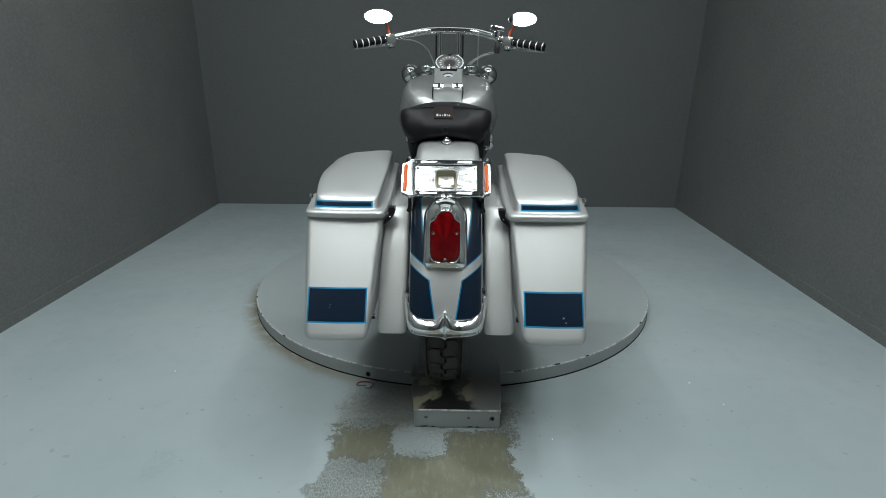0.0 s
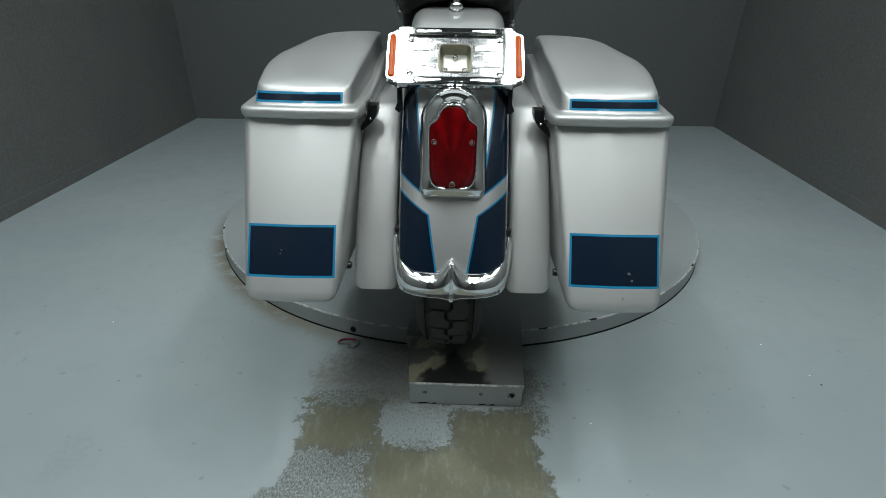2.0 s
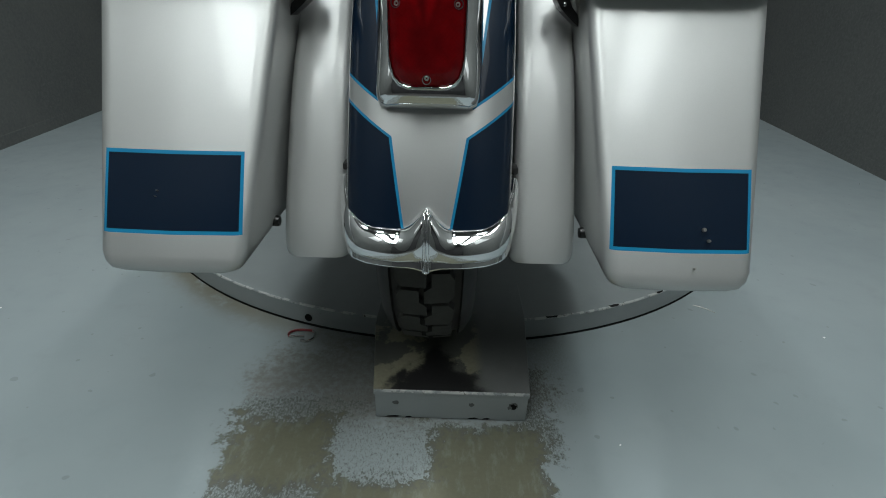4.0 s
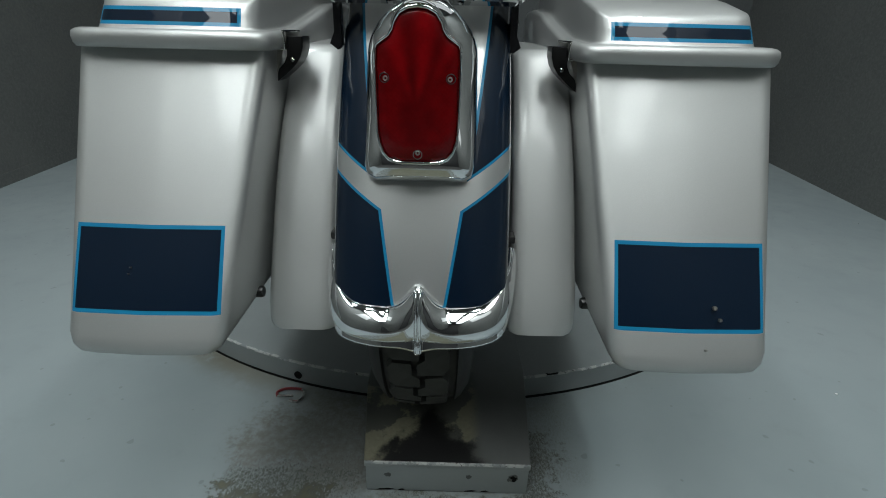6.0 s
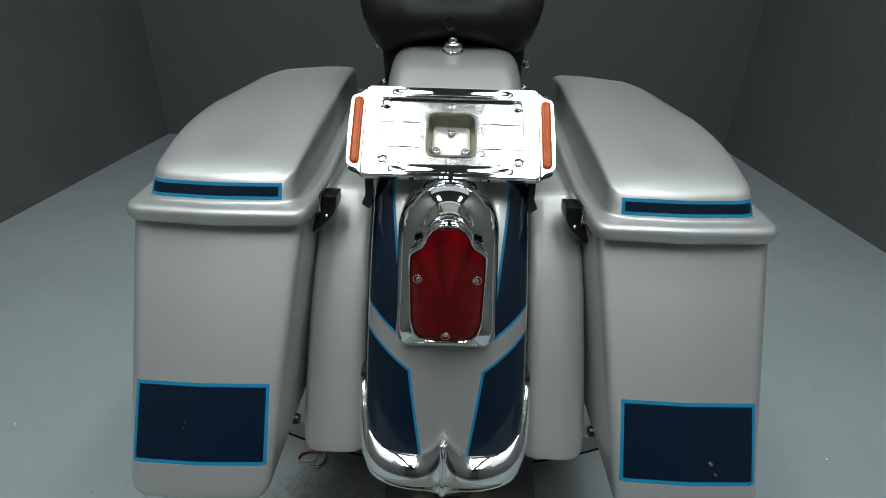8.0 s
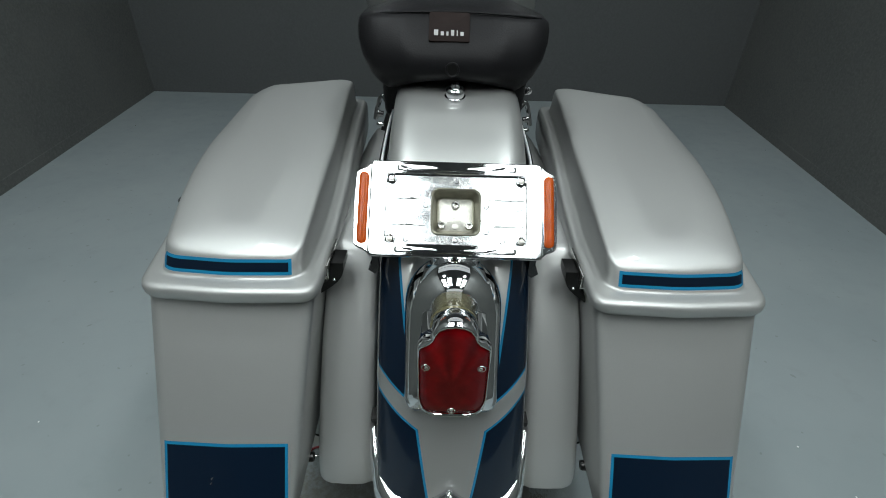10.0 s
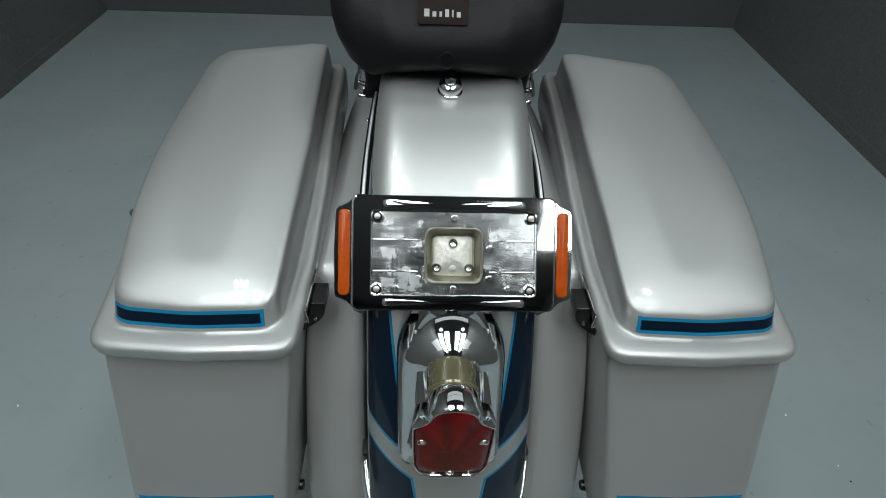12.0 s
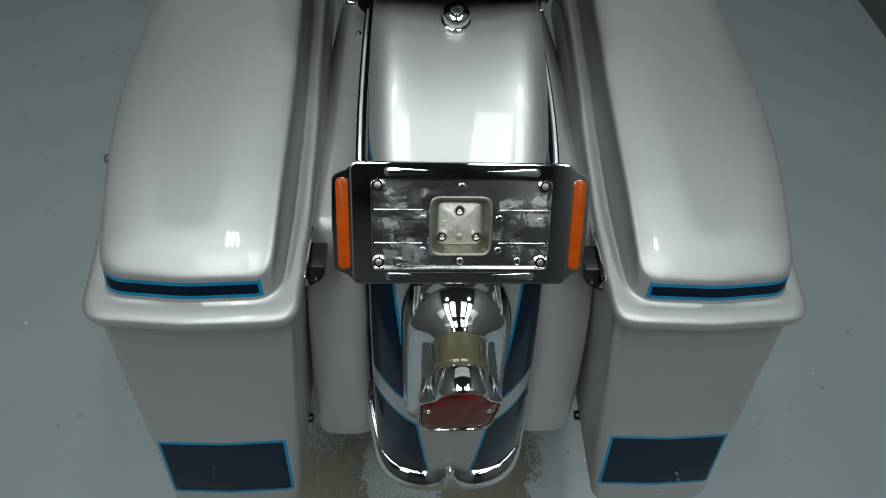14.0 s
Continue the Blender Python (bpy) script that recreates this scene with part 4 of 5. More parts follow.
loft(bm, [frame_ring(0.189, 0.105, 0.006, -0.012), frame_ring(0.1935, 0.1095, 0.007, -0.004), frame_ring(0.1935, 0.1095, 0.007, 0.0025), frame_ring(0.192, 0.108, 0.0065, 0.0045), frame_ring(0.1895, 0.1055, 0.006, 0.005),
          frame_ring(0.1575, 0.081, 0.005, 0.00495), frame_ring(0.156, 0.0795, 0.004, 0.0035), frame_ring(0.1555, 0.079, 0.004, -0.001), frame_ring(0.148, 0.070, 0.004, -0.0035)], False, False)
plate = part("plate_bracket", bm, M_CHROME, bike, "empty chrome licence plate bracket with amber side reflectors", 9)
# worn inner face with ribs, box edge and bosses
bm = bmesh.new()
loft(bm, [[PM @ Vector((p[0], p[1] - dy, z)) for p in rect(w, h, r, 4)] for w, h, r, dy, z in ((0.1552, 0.0785, 0.004, 0, -0.003), (0.1552, 0.0785, 0.004, 0, -0.0004), (0.052, 0.050, 0.009, 0.002, -0.0004), (0.052, 0.050, 0.009, 0.002, -0.003))], False, False)
part("inner_face", bm, M_HAZE, plate, "smeared hazy chrome face")
for y in (0.0125, -0.0175):
    for x0, x1 in ((-0.077, -0.034), (0.034, 0.077)):
        bm = bmesh.new()
        block(bm, (x0, y - 0.0008, -0.001), (x1, y + 0.0008, 0.0006), 0.0005, PM)
        part("rib", bm, M_CHROME_WORN, plate)
bm = bmesh.new()
loft(bm, [[PM @ Vector((p[0], p[1] - 0.002, z)) for p in rect(w, w * 0.96, r, 5)] for w, r, z in ((0.056, 0.010, -0.0012), (0.056, 0.010, 0.0008), (0.054, 0.009, 0.0012), (0.051, 0.008, 0.0004), (0.0435, 0.007, -0.0165), (0.042, 0.0065, -0.0180), (0.040, 0.006, -0.0183))], False)
part("centre_box", bm, M_ALLOY, plate, "square cast alloy recess with three bolts")
bm = bmesh.new()
slab(bm, rect(0.0385, 0.0375, 0.005, 4), PM @ Matrix.Translation((0, -0.002, 0)), -0.0184, -0.0174, 0.0006)
part("cast_plate", bm, M_BOXFLOOR, plate, "bright worn cast plate in the recess")
bm = bmesh.new()
lathe(bm, [(0.0036, 0.0), (0.0036, 0.0006), (0.0028, 0.0008)], PM @ Matrix.Translation((0, -0.0155, -0.0176)), 14)
part("blind_hole", bm, M_STEEL, plate, "shallow unused bolt boss")
for bx, by in ((0.0, 0.0105), (-0.0158, -0.0135), (0.0158, -0.0135)):
    bm = bmesh.new()
    lathe(bm, [(0.0048, -0.001), (0.0048, 0.004), (0.0040, 0.0052), (0.0028, 0.0052), (0.0024, 0.001), (0.001, 0.0008)], PM @ Matrix.Translation((bx, by - 0.001, -0.0183)), 16)
    part("bolt", bm, M_CHROME_WORN, plate)
for bx, by in ((-0.073, 0.0345), (0.073, 0.0345), (-0.073, -0.0345), (0.073, -0.0345)):
    bm = bmesh.new()
    lathe(bm, [(0.0062, -0.001), (0.006, 0.0012), (0.005, 0.0018), (0.0032, 0.0018), (0.003, 0.0005)], PM @ Matrix.Translation((bx, by, 0)), 18)
    part("boss", bm, M_CHROME, plate)
    bm = bmesh.new()
    lathe(bm, [(0.0047, 0.001), (0.0047, 0.0021), (0.0034, 0.0021), (0.0032, 0.001)], PM @ Matrix.Translation((bx, by, 0)), 16)
    part("washer", bm, M_GAP, plate, "black ring round the screw")
    bm = bmesh.new()
    lathe(bm, [(0.0030, 0.0), (0.0030, 0.0022), (0.0014, 0.0026)], PM @ Matrix.Translation((bx, by, 0)), 12)
    part("screw", bm, M_STEEL, plate)
for bx, by in ((-0.034, 0.005), (-0.034, -0.024), (0.034, 0.005), (0.034, -0.024), (0.071, 0.003), (0.0, 0.0335), (0.0, -0.034), (-0.055, -0.034), (0.052, -0.034)):
    bm = bmesh.new()
    lathe(bm, [(0.0034, -0.0015), (0.0033, 0.0002), (0.0026, 0.0004), (0.0022, -0.0002), (0.001, -0.0002)], PM @ Matrix.Translation((bx, by, 0)), 14)
    part("rivet", bm, M_HAZE, plate)
for y in (0.0465, -0.0465):
    for x0, x1 in ((-0.0655, 0.0655),):
        bm = bmesh.new()
        loft(bm, [[PM @ Vector((p[0] + (x0 + x1) / 2, p[1] + y, z)) for p in rect((x1 - x0) * k, 0.0072 * k, 0.0034 * k, 3)] for k, z in ((1.04, 0.0046), (1.0, 0.0058), (0.97, 0.0062))])
        part("embossed_bar", bm, M_CHROME, plate)
for s in (-1, 1):
    bm = bmesh.new()
    out = fillet([(s * 0.0945, -0.0535, 0.003), (s * 0.1005, -0.0475, 0.006), (s * 0.1125, -0.0425, 0.006), (s * 0.1140, 0.0, 0.3), (s * 0.1125, 0.0425, 0.006), (s * 0.1005, 0.0475, 0.006), (s * 0.0945, 0.0535, 0.003)], 4)
    loft(bm, [[PM @ Vector((p[0], p[1], z)) for p in out] for z in (-0.010, 0.0)] + [[PM @ Vector((s * 0.101 + (p[0] - s * 0.101) * 0.93, p[1] * 0.97, 0.0025)) for p in out]])
    part("wing", bm, M_CHROME, plate, "chrome reflector wing")
    bm = bmesh.new()
    loft(bm, [[PM @ Vector((p[0] + s * 0.1035, p[1], z)) for p in rect(0.0108 * k, 0.081 * (1 - (1 - k) * 0.13), 0.0052 * k, 5)] for k, z in ((1, 0.002), (1, 0.0038), (0.8, 0.0048), (0.4, 0.0052))])
    part("reflector", bm, M_AMBER, plate, "amber side reflector")
    # black stay under the bracket
    bm = bmesh.new()
    slab(bm, [(s * x, z) for x, z in ((0.0905, 0.660), (0.0905, 0.606), (0.0955, 0.6015), (0.1035, 0.6075), (0.0985, 0.6120), (0.0980, 0.660))], Matrix.Translation((0.001, 1.352, 0)) @ Matrix.Rotation(radians(90), 4, "X"), -0.014, 0.0, 0.001)
    part("stay", bm, M_BLACK, plate, "black mounting stay")
bm = bmesh.new()
block(bm, (-0.02, -0.02, -0.06), (0.02, 0.02, -0.0192), 0.003, PM)
part("mount", bm, M_BLACK, plate)


# tail light
def tombstone(w, n=5):
    """Outline of the lens: arched head, flared shoulders, straight sides; w: half width."""
    k = w / 0.034
    half = [(0.0, 0.0665), (0.008, 0.0655), (0.0145, 0.0620), (0.0185, 0.0560), (0.0205, 0.0500), (0.0235, 0.0455), (0.0290, 0.0418), (0.0330, 0.0390), (0.0340, 0.0360), (0.0342, 0.02), (0.0340, 0.0), (0.0338, -0.028), (0.0328, -0.0385), (0.0302, -0.0470), (0.0252, -0.0528), (0.0180, -0.0555), (0.009, -0.0560)]
    pts = half + [(0.0, -0.0560)] + [(-x, z) for x, z in reversed(half[1:])]
    return [(x * k, z * k) for x, z in pts]


def arch(w, top, low):
    """Outline of the base: round head on straight sides, with as many points as the lens."""
    half = []
    for i in range(11):
        a = math.pi / 2 * (1 - i / 10)
        half.append((w * math.cos(a), top - w + w * math.sin(a)))
    half += [(w * 1.01, (top - w) * 0.4 + low * 0.6), (w * 0.99, low + 0.014), (w * 0.93, low + 0.005), (w * 0.80, low), (w * 0.5, low), (w * 0.2, low)]
    return half + [(0.0, low)] + [(-x, z) for x, z in reversed(half[1:])]


LC = Vector((0.001, 1.227, 0.5710))


A = arch(0.0555, 0.082, -0.087)


def fender_y(z):
    """The fender's rear surface on its centre line at height z."""
    for p, q in zip(FENDER, FENDER[1:]):
        if p.z <= z <= q.z:
            return p.y + (q.y - p.y) * (z - p.z) / (q.z - p.z)
    return FENDER[0].y


# base: straight walls off the fender, a rounded shoulder, and a dome that runs up into the neck
bm = bmesh.new()
rings = []
for k, d in ((1.0, None), (1.0, 0.0200), (0.995, 0.0125), (0.981, 0.0055), (0.957, -0.0010), (0.922, -0.0060), (0.872, -0.0105), (0.80, -0.0145), (0.71, -0.0180), (0.62, -0.0207), (0.54, -0.0228), (0.48, -0.0248), (0.44, -0.0275), (0.418, -0.0315)):
    ring = []
    for x, z in A:
        zz = LC.z + z * k + (1 - k) * 0.060
        ring.append(Vector((0.001 + x * k, fender_y(zz) + 0.012 if d is None else 1.298 + (zz - 0.62) * 0.28 - 0.021 * ease((0.565 - zz) / 0.07) + d, zz)))
    rings.append(ring)
loft(bm, rings, False)
light = part("tail_light", bm, M_CHROME, bike, "chrome tombstone tail light housing", 50)
# straight-sided lens box standing on it
B0 = tombstone(0.0348)
bm = bmesh.new()
loft(bm, [[Vector((0.001 + x * k, y, LC.z + z * k)) for x, z in B0] for k, y in ((0.99, 1.2205), (1.0, 1.2225))]
     + [[Vector((0.001 + x, fender_y(LC.z + z) - 0.012, LC.z + z)) for x, z in B0]], False, False)
part("lens_box", bm, M_CHROME, light, "straight-sided chrome lens box", 30)
bm = bmesh.new()
loft(bm, [[Vector((0.001 + x * k, y, LC.z + z * k)) for x, z in B0] for k, y in ((1.0, 1.240), (1.03, 1.2335), (1.058, 1.2265), (1.065, 1.2215), (1.057, 1.2182), (1.038, 1.2166), (1.016, 1.2166), (1.0, 1.2178), (0.992, 1.225))], False, False)
part("bezel", bm, M_CHROME, light, "polished chrome lens bezel", 60)
bm = bmesh.new()
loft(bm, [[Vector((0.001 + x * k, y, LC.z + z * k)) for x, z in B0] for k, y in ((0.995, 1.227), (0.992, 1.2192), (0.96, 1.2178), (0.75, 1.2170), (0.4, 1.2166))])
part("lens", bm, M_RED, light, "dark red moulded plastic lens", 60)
for x, z in ((-0.0275, 0.014), (0.0275, 0.014), (0.0, -0.0495)):
    bm = bmesh.new()
    lathe(bm, [(0.0023, 0), (0.0023, 0.0010), (0.0018, 0.0016), (0.0010, 0.0016), (0.0008, 0.0006)], aim((0.001 + x, 1.2182, LC.z + z), (0, -1, 0)), 14)
    part("lens_screw", bm, M_STEEL, light)
    bm = bmesh.new()
    lathe(bm, [(0.0048, -0.004), (0.0048, 0.0), (0.0043, 0.0009), (0.0036, 0.0009), (0.0033, 0.0)], aim((0.001 + x * 1.03, 1.2178, LC.z + z * 1.03), (0, -1, 0)), 16)
    part("screw_tab", bm, M_CHROME, light, "chrome tab of the bezel round a screw")
# aged clear window for the plate on the neck of the housing
bm = bmesh.new()
rings = []
for y, r in ((1.238, 0.0225), (1.2395, 0.0245), (1.2425, 0.0245), (1.2440, 0.0235), (1.2460, 0.0245), (1.248, 0.0236), (1.270, 0.0236), (1.272, 0.0222)):
    rings.append([Vector((r * math.cos(a), y, 0.6190 + r * math.sin(a))) for a in np.linspace(0.0, math.pi, 22)])
loft(bm, rings, False, False, closed=False)
part("window", bm, M_WINDOW, light, "yellowed clear plastic window")
bm = bmesh.new()
rings = []
for y, r in ((1.2165, 0.0215), (1.2185, 0.0232), (1.2210, 0.0238), (1.2385, 0.0238), (1.2400, 0.0230)):
    rings.append([Vector((0.001 + r * math.cos(a), y, 0.6225 + r * math.sin(a))) for a in np.linspace(0.0, math.pi, 24)])
loft(bm, rings, False, False, closed=False)
part("collar", bm, M_CHROME, light, "polished chrome collar above the lens")

# seat
def seat_ring(z, yr, swing, hw, wide, arch, yf, hf, r=0.045):
    """One level of the seat; swing carries its corners forward, arch lowers its sides."""
    pts = fillet([(-hw, yr + swing, r), (-hw * 0.5, yr + swing * 0.22, 0.08), (0, yr, 0.3), (hw * 0.5, yr + swing * 0.22, 0.08), (hw, yr + swing, r), (wide, yr + 0.09, 0.2), (hf, yf, 0.05), (-hf, yf, 0.05), (-wide, yr + 0.09, 0.2)], 6)
    return [Vector((p[0] - 0.005, p[1], z - arch * (p[0] / 0.137) ** 2)) for p in pts]


bm = bmesh.new()
SEAT = [(0.778, 1.578, 0.020, 0.086, 0.106, 0.046, 2.02, 0.105, 0.03), (0.781, 1.564, 0.028, 0.091, 0.110, 0.044, 2.02, 0.108, 0.03), (0.788, 1.5545, 0.030, 0.099, 0.117, 0.036, 2.02, 0.110, 0.035),
        (0.800, 1.5505, 0.030, 0.112, 0.127, 0.025, 2.02, 0.112, 0.04), (0.815, 1.5555, 0.029, 0.126, 0.136, 0.012, 2.02, 0.112), (0.830, 1.568, 0.024, 0.133, 0.140, 0.005, 2.01, 0.110),
        (0.843, 1.584, 0.017, 0.1360, 0.1395, 0.003, 1.97, 0.105), (0.853, 1.5945, 0.012, 0.135, 0.137, 0.004, 1.93, 0.095), (0.860, 1.602, 0.010, 0.130, 0.131, 0.007, 1.90, 0.080),
        (0.8645, 1.612, 0.010, 0.120, 0.121, 0.010, 1.87, 0.065), (0.869, 1.645, 0.006, 0.098, 0.098, 0.011, 1.84, 0.055, 0.04), (0.873, 1.70, 0.003, 0.066, 0.062, 0.008, 1.81, 0.040, 0.03), (0.875, 1.755, 0.001, 0.028, 0.024, 0.003, 1.79, 0.016, 0.01)]
loft(bm, [seat_ring(*row) for row in SEAT])
seat = part("seat", bm, M_LEATHER, bike, "black leather seat with a brown maker's tag", 60)
bm = bmesh.new()
tube(bm, [(-0.118, 1.622, 0.8545), (-0.095, 1.610, 0.8585), (-0.055, 1.6045, 0.8615), (0, 1.6025, 0.8630), (0.055, 1.6045, 0.8615), (0.095, 1.610, 0.8585), (0.118, 1.622, 0.8545)], 0.0015, 8, 6)
part("piping", bm, M_LEATHER, seat, "sewn seam along the rear edge")
bm = bmesh.new()
tm = Matrix.Translation((-0.0115, 1.5825, 0.8435)) @ Matrix.Rotation(radians(44), 4, "X")
slab(bm, [(x, y + 0.0035) for x, y in rect(0.055, 0.045, 0.003, 3)], tm, -0.006, 0.0016, 0.0006)
tag = part("tag", bm, M_TAG, seat, "brown cloth tag with pale stitched mark")
bm = bmesh.new()
x = -0.0205
for w, h in ((0.0056, 0.0085), (0.0042, 0.0058), (0.0028, 0.0058), (0.0042, 0.0085), (0.0016, 0.0080), (0.0044, 0.0058)):
    block(bm, (x, -0.0105, 0.0016), (x + w, -0.0105 + h, 0.0021), 0, tm)
    x += w + 0.0034
part("stitched_mark", bm, M_THREAD, seat, "pale stitched mark on the tag")
bm = bmesh.new()
lathe(bm, [(0.0098, -0.002), (0.0096, 0.0008), (0.0086, 0.0012), (0.0074, 0.0006), (0.0068, -0.003)], aim((-0.006, 1.5512, 0.7985), (0, -0.96, 0.1)), 20, cap1=False)
part("eyelet_rim", bm, M_LEATHER, seat, "worn rim of the hole in the seat back")
bm = bmesh.new()
lathe(bm, [(0.0072, -0.001), (0.0072, 0.0002), (0.003, 0.0002)], aim((-0.006, 1.5512, 0.7985), (0, -0.96, 0.1)), 20)
part("eyelet", bm, M_GAP, seat, "dark hole in the seat back")
# black filler blocks added to darken the openings between seat, fender and bags
for s in (-1, 1):
    bm = bmesh.new()
    block(bm, (0.003 + s * 0.128 - 0.030, 1.79, 0.42), (0.003 + s * 0.128 + 0.030, 2.06, 0.592), 0.012)
    part("side_filler", bm, M_GAP, bike, "black filler block below the seat")
# seat skirt and rider's part
bm = bmesh.new()
loft(bm, [[Vector((p[0], p[1], z)) for p in fillet([(-a, y0, 0.03), (a, y0, 0.03), (b, y1, 0.06), (-b, y1, 0.06)], 6)] for z, a, b, y0, y1 in
          ((0.66, 0.10, 0.15, 1.70, 2.1), (0.70, 0.112, 0.165, 1.665, 2.12), (0.75, 0.114, 0.17, 1.655, 2.12), (0.79, 0.110, 0.165, 1.66, 2.12), (0.81, 0.09, 0.14, 1.70, 2.08))])
part("seat_skirt", bm, M_LEATHER, bike, "black side skirt below the seat")

# side bolts of the skirt
for bx, bz in ((-0.128, 0.762), (0.124, 0.737)):
    bm = bmesh.new()
    lathe(bm, [(0.0065, -0.012), (0.0065, 0.0), (0.005, 0.003), (0.002, 0.004)], aim((bx, 1.69, bz), (bx, -0.1, 0.02)), 14)
    part("skirt_bolt", bm, M_CHROME, bike, "small domed chrome bolt below the seat")
# chrome knob that holds the seat to the fender
bm = bmesh.new()
lathe(bm, [(0.0145, -0.006), (0.0150, 0.0005), (0.0146, 0.0022), (0.0132, 0.0028), (0.0132, 0.0050), (0.0136, 0.0062), (0.0134, 0.0105), (0.0122, 0.0128), (0.0090, 0.0142), (0.0066, 0.0148), (0.0064, 0.0172), (0.0050, 0.0192), (0.002, 0.0200)], aim((-0.001, 1.552, 0.7625), (0, -0.22, 1)), 28)
part("seat_knob", bm, M_CHROME, bike, "small domed chrome seat knob")

# oval chrome cover beside the seat
bm = bmesh.new()
ball(bm, (0.188, 2.40, 0.698), 0.041, 20, (0.5, 0.7, 1.0))
part("air_cleaner", bm, M_CHROME, bike, "oval polished chrome cover")

# fuel tank
FX = -0.005
bm = bmesh.new()
rings = []
for y, hw, top, low in ((2.02, 0.075, 0.868, 0.80), (2.04, 0.130, 0.890, 0.76), (2.09, 0.172, 0.917, 0.72), (2.16, 0.187, 0.941, 0.70), (2.26, 0.188, 0.966, 0.70), (2.36, 0.175, 0.984, 0.71), (2.46, 0.14, 0.992, 0.74), (2.53, 0.10, 0.988, 0.78), (2.56, 0.05, 0.97, 0.82)):
    hw *= 1.1
    sec = fillet([(-hw * 0.8, low, 0.05), (hw * 0.8, low, 0.05), (hw, (top + low) / 2 - 0.01, 0.08), (hw * 0.86, top - 0.014, 0.05), (hw * 0.50, top + 0.001, 0.1), (hw * 0.30, top - 0.007, 0.04), (-hw * 0.30, top - 0.007, 0.04), (-hw * 0.50, top + 0.001, 0.1), (-hw * 0.86, top - 0.014, 0.05), (-hw, (top + low) / 2 - 0.01, 0.08)], 5)
    rings.append([Vector((FX + p[0], y, p[1])) for p in sec])
loft(bm, rings)
tank = part("fuel_tank", bm, M_TANK, bike, "grey silver twin-lobed fuel tank", 60)
# console strip along the tank
bm = bmesh.new()
rows = []
for y, z, hw in ((2.018, 0.866, 0.050), (2.04, 0.8875, 0.053), (2.06, 0.9000, 0.055), (2.09, 0.9145, 0.056), (2.126, 0.9255, 0.056)):
    rows.append([Vector((FX + x, y, z + dz)) for x, dz in ((-hw, -0.03), (-hw, -0.004), (-hw + 0.004, 0.0), (0, 0.003), (hw - 0.004, 0.0), (hw, -0.004), (hw, -0.03))])
loft(bm, rows, False, False, closed=False)
part("tank_strip", bm, M_TANK, tank, "painted centre strip of the tank")
for s in (-1, 1):
    bm = bmesh.new()
    tube(bm, [(FX + s * 0.0535, 2.020, 0.8645), (FX + s * 0.0560, 2.04, 0.8855), (FX + s * 0.0575, 2.06, 0.8975), (FX + s * 0.0585, 2.09, 0.9120), (FX + s * 0.0585, 2.126, 0.9245)], 0.0022, 8, 4)
    part("seam", bm, M_GAP, tank, "dark seam beside the strip")
bm = bmesh.new()
rows = []
for y, z, hw in ((2.117, 0.905, 0.057), (2.119, 0.9245, 0.058), (2.127, 0.9295, 0.058), (2.16, 0.9405, 0.059), (2.24, 0.958, 0.060), (2.30, 0.973, 0.060), (2.36, 0.995, 0.061), (2.42, 1.016, 0.064), (2.47, 1.022, 0.066)):
    rows.append([Vector((FX + x, y, z + dz)) for x, dz in ((-hw, -0.05), (-hw, -0.007), (-hw + 0.003, -0.002), (-hw + 0.009, 0.0), (0, 0.003), (hw - 0.009, 0.0), (hw - 0.003, -0.002), (hw, -0.007), (hw, -0.05))])
loft(bm, rows, False, False, closed=False)
dash = part("dash_console", bm, M_CONSOLE, bike, "chrome dash console with speedometer on the tank", 40)
bm = bmesh.new()
sm = Matrix.Translation((FX + 0.004, 2.430, 1.026)) @ Matrix.Rotation(math.radians(38), 4, "X")
lathe(bm, [(0.062, -0.03), (0.066, -0.004), (0.066, 0.006), (0.063, 0.011), (0.057, 0.012), (0.053, 0.008), (0.052, 0.005)], sm, 36)
part("speedometer_bezel", bm, M_CHROME, dash, "round chrome speedometer bezel")
bm = bmesh.new()
lathe(bm, [(0.052, 0.0045), (0.052, 0.0062), (0.02, 0.0062)], sm, 36)
part("speedometer_dial", bm, M_DIAL, dash, "grey dial with pale marks")
bm = bmesh.new()
lathe(bm, [(0.026, 0.006), (0.026, 0.0072), (0.01, 0.0072)], sm, 24)
part("dial_centre", bm, M_DIAL_RED, dash, "dark red dial centre")
for k in range(13):
    bm = bmesh.new()
    block(bm, (0.037, -0.0013, 0.006), (0.046, 0.0013, 0.0072), 0, sm @ Matrix.Rotation(math.radians(-40 + 260 * k / 12), 4, "Z"))
    part("dial_mark", bm, M_WHITE, dash)
bm = bmesh.new()
lathe(bm, [(0.014, 0), (0.015, 0.004), (0.011, 0.010), (0.005, 0.014), (0.005, 0.02), (0.003, 0.022)], aim((FX + 0.002, 2.37, 1.003), (0, -0.35, 1)), 20)
part("ignition_switch", bm, M_CHROME, dash, "chrome ignition switch")
bm = bmesh.new()
block(bm, (FX - 0.038, 2.352, 0.992), (FX + 0.038, 2.368, 1.006), 0.003)
part("indicator_bar", bm, M_BLACK, dash, "dark indicator lamp bar")
bm = bmesh.new()
lathe(bm, [(0.024, 0), (0.023, 0.004), (0.016, 0.007), (0.006, 0.009)], aim((FX, 2.290, 0.9725), (0, -0.45, 1)), 24)
part("console_badge", bm, M_CHROME, dash, "round chrome badge")
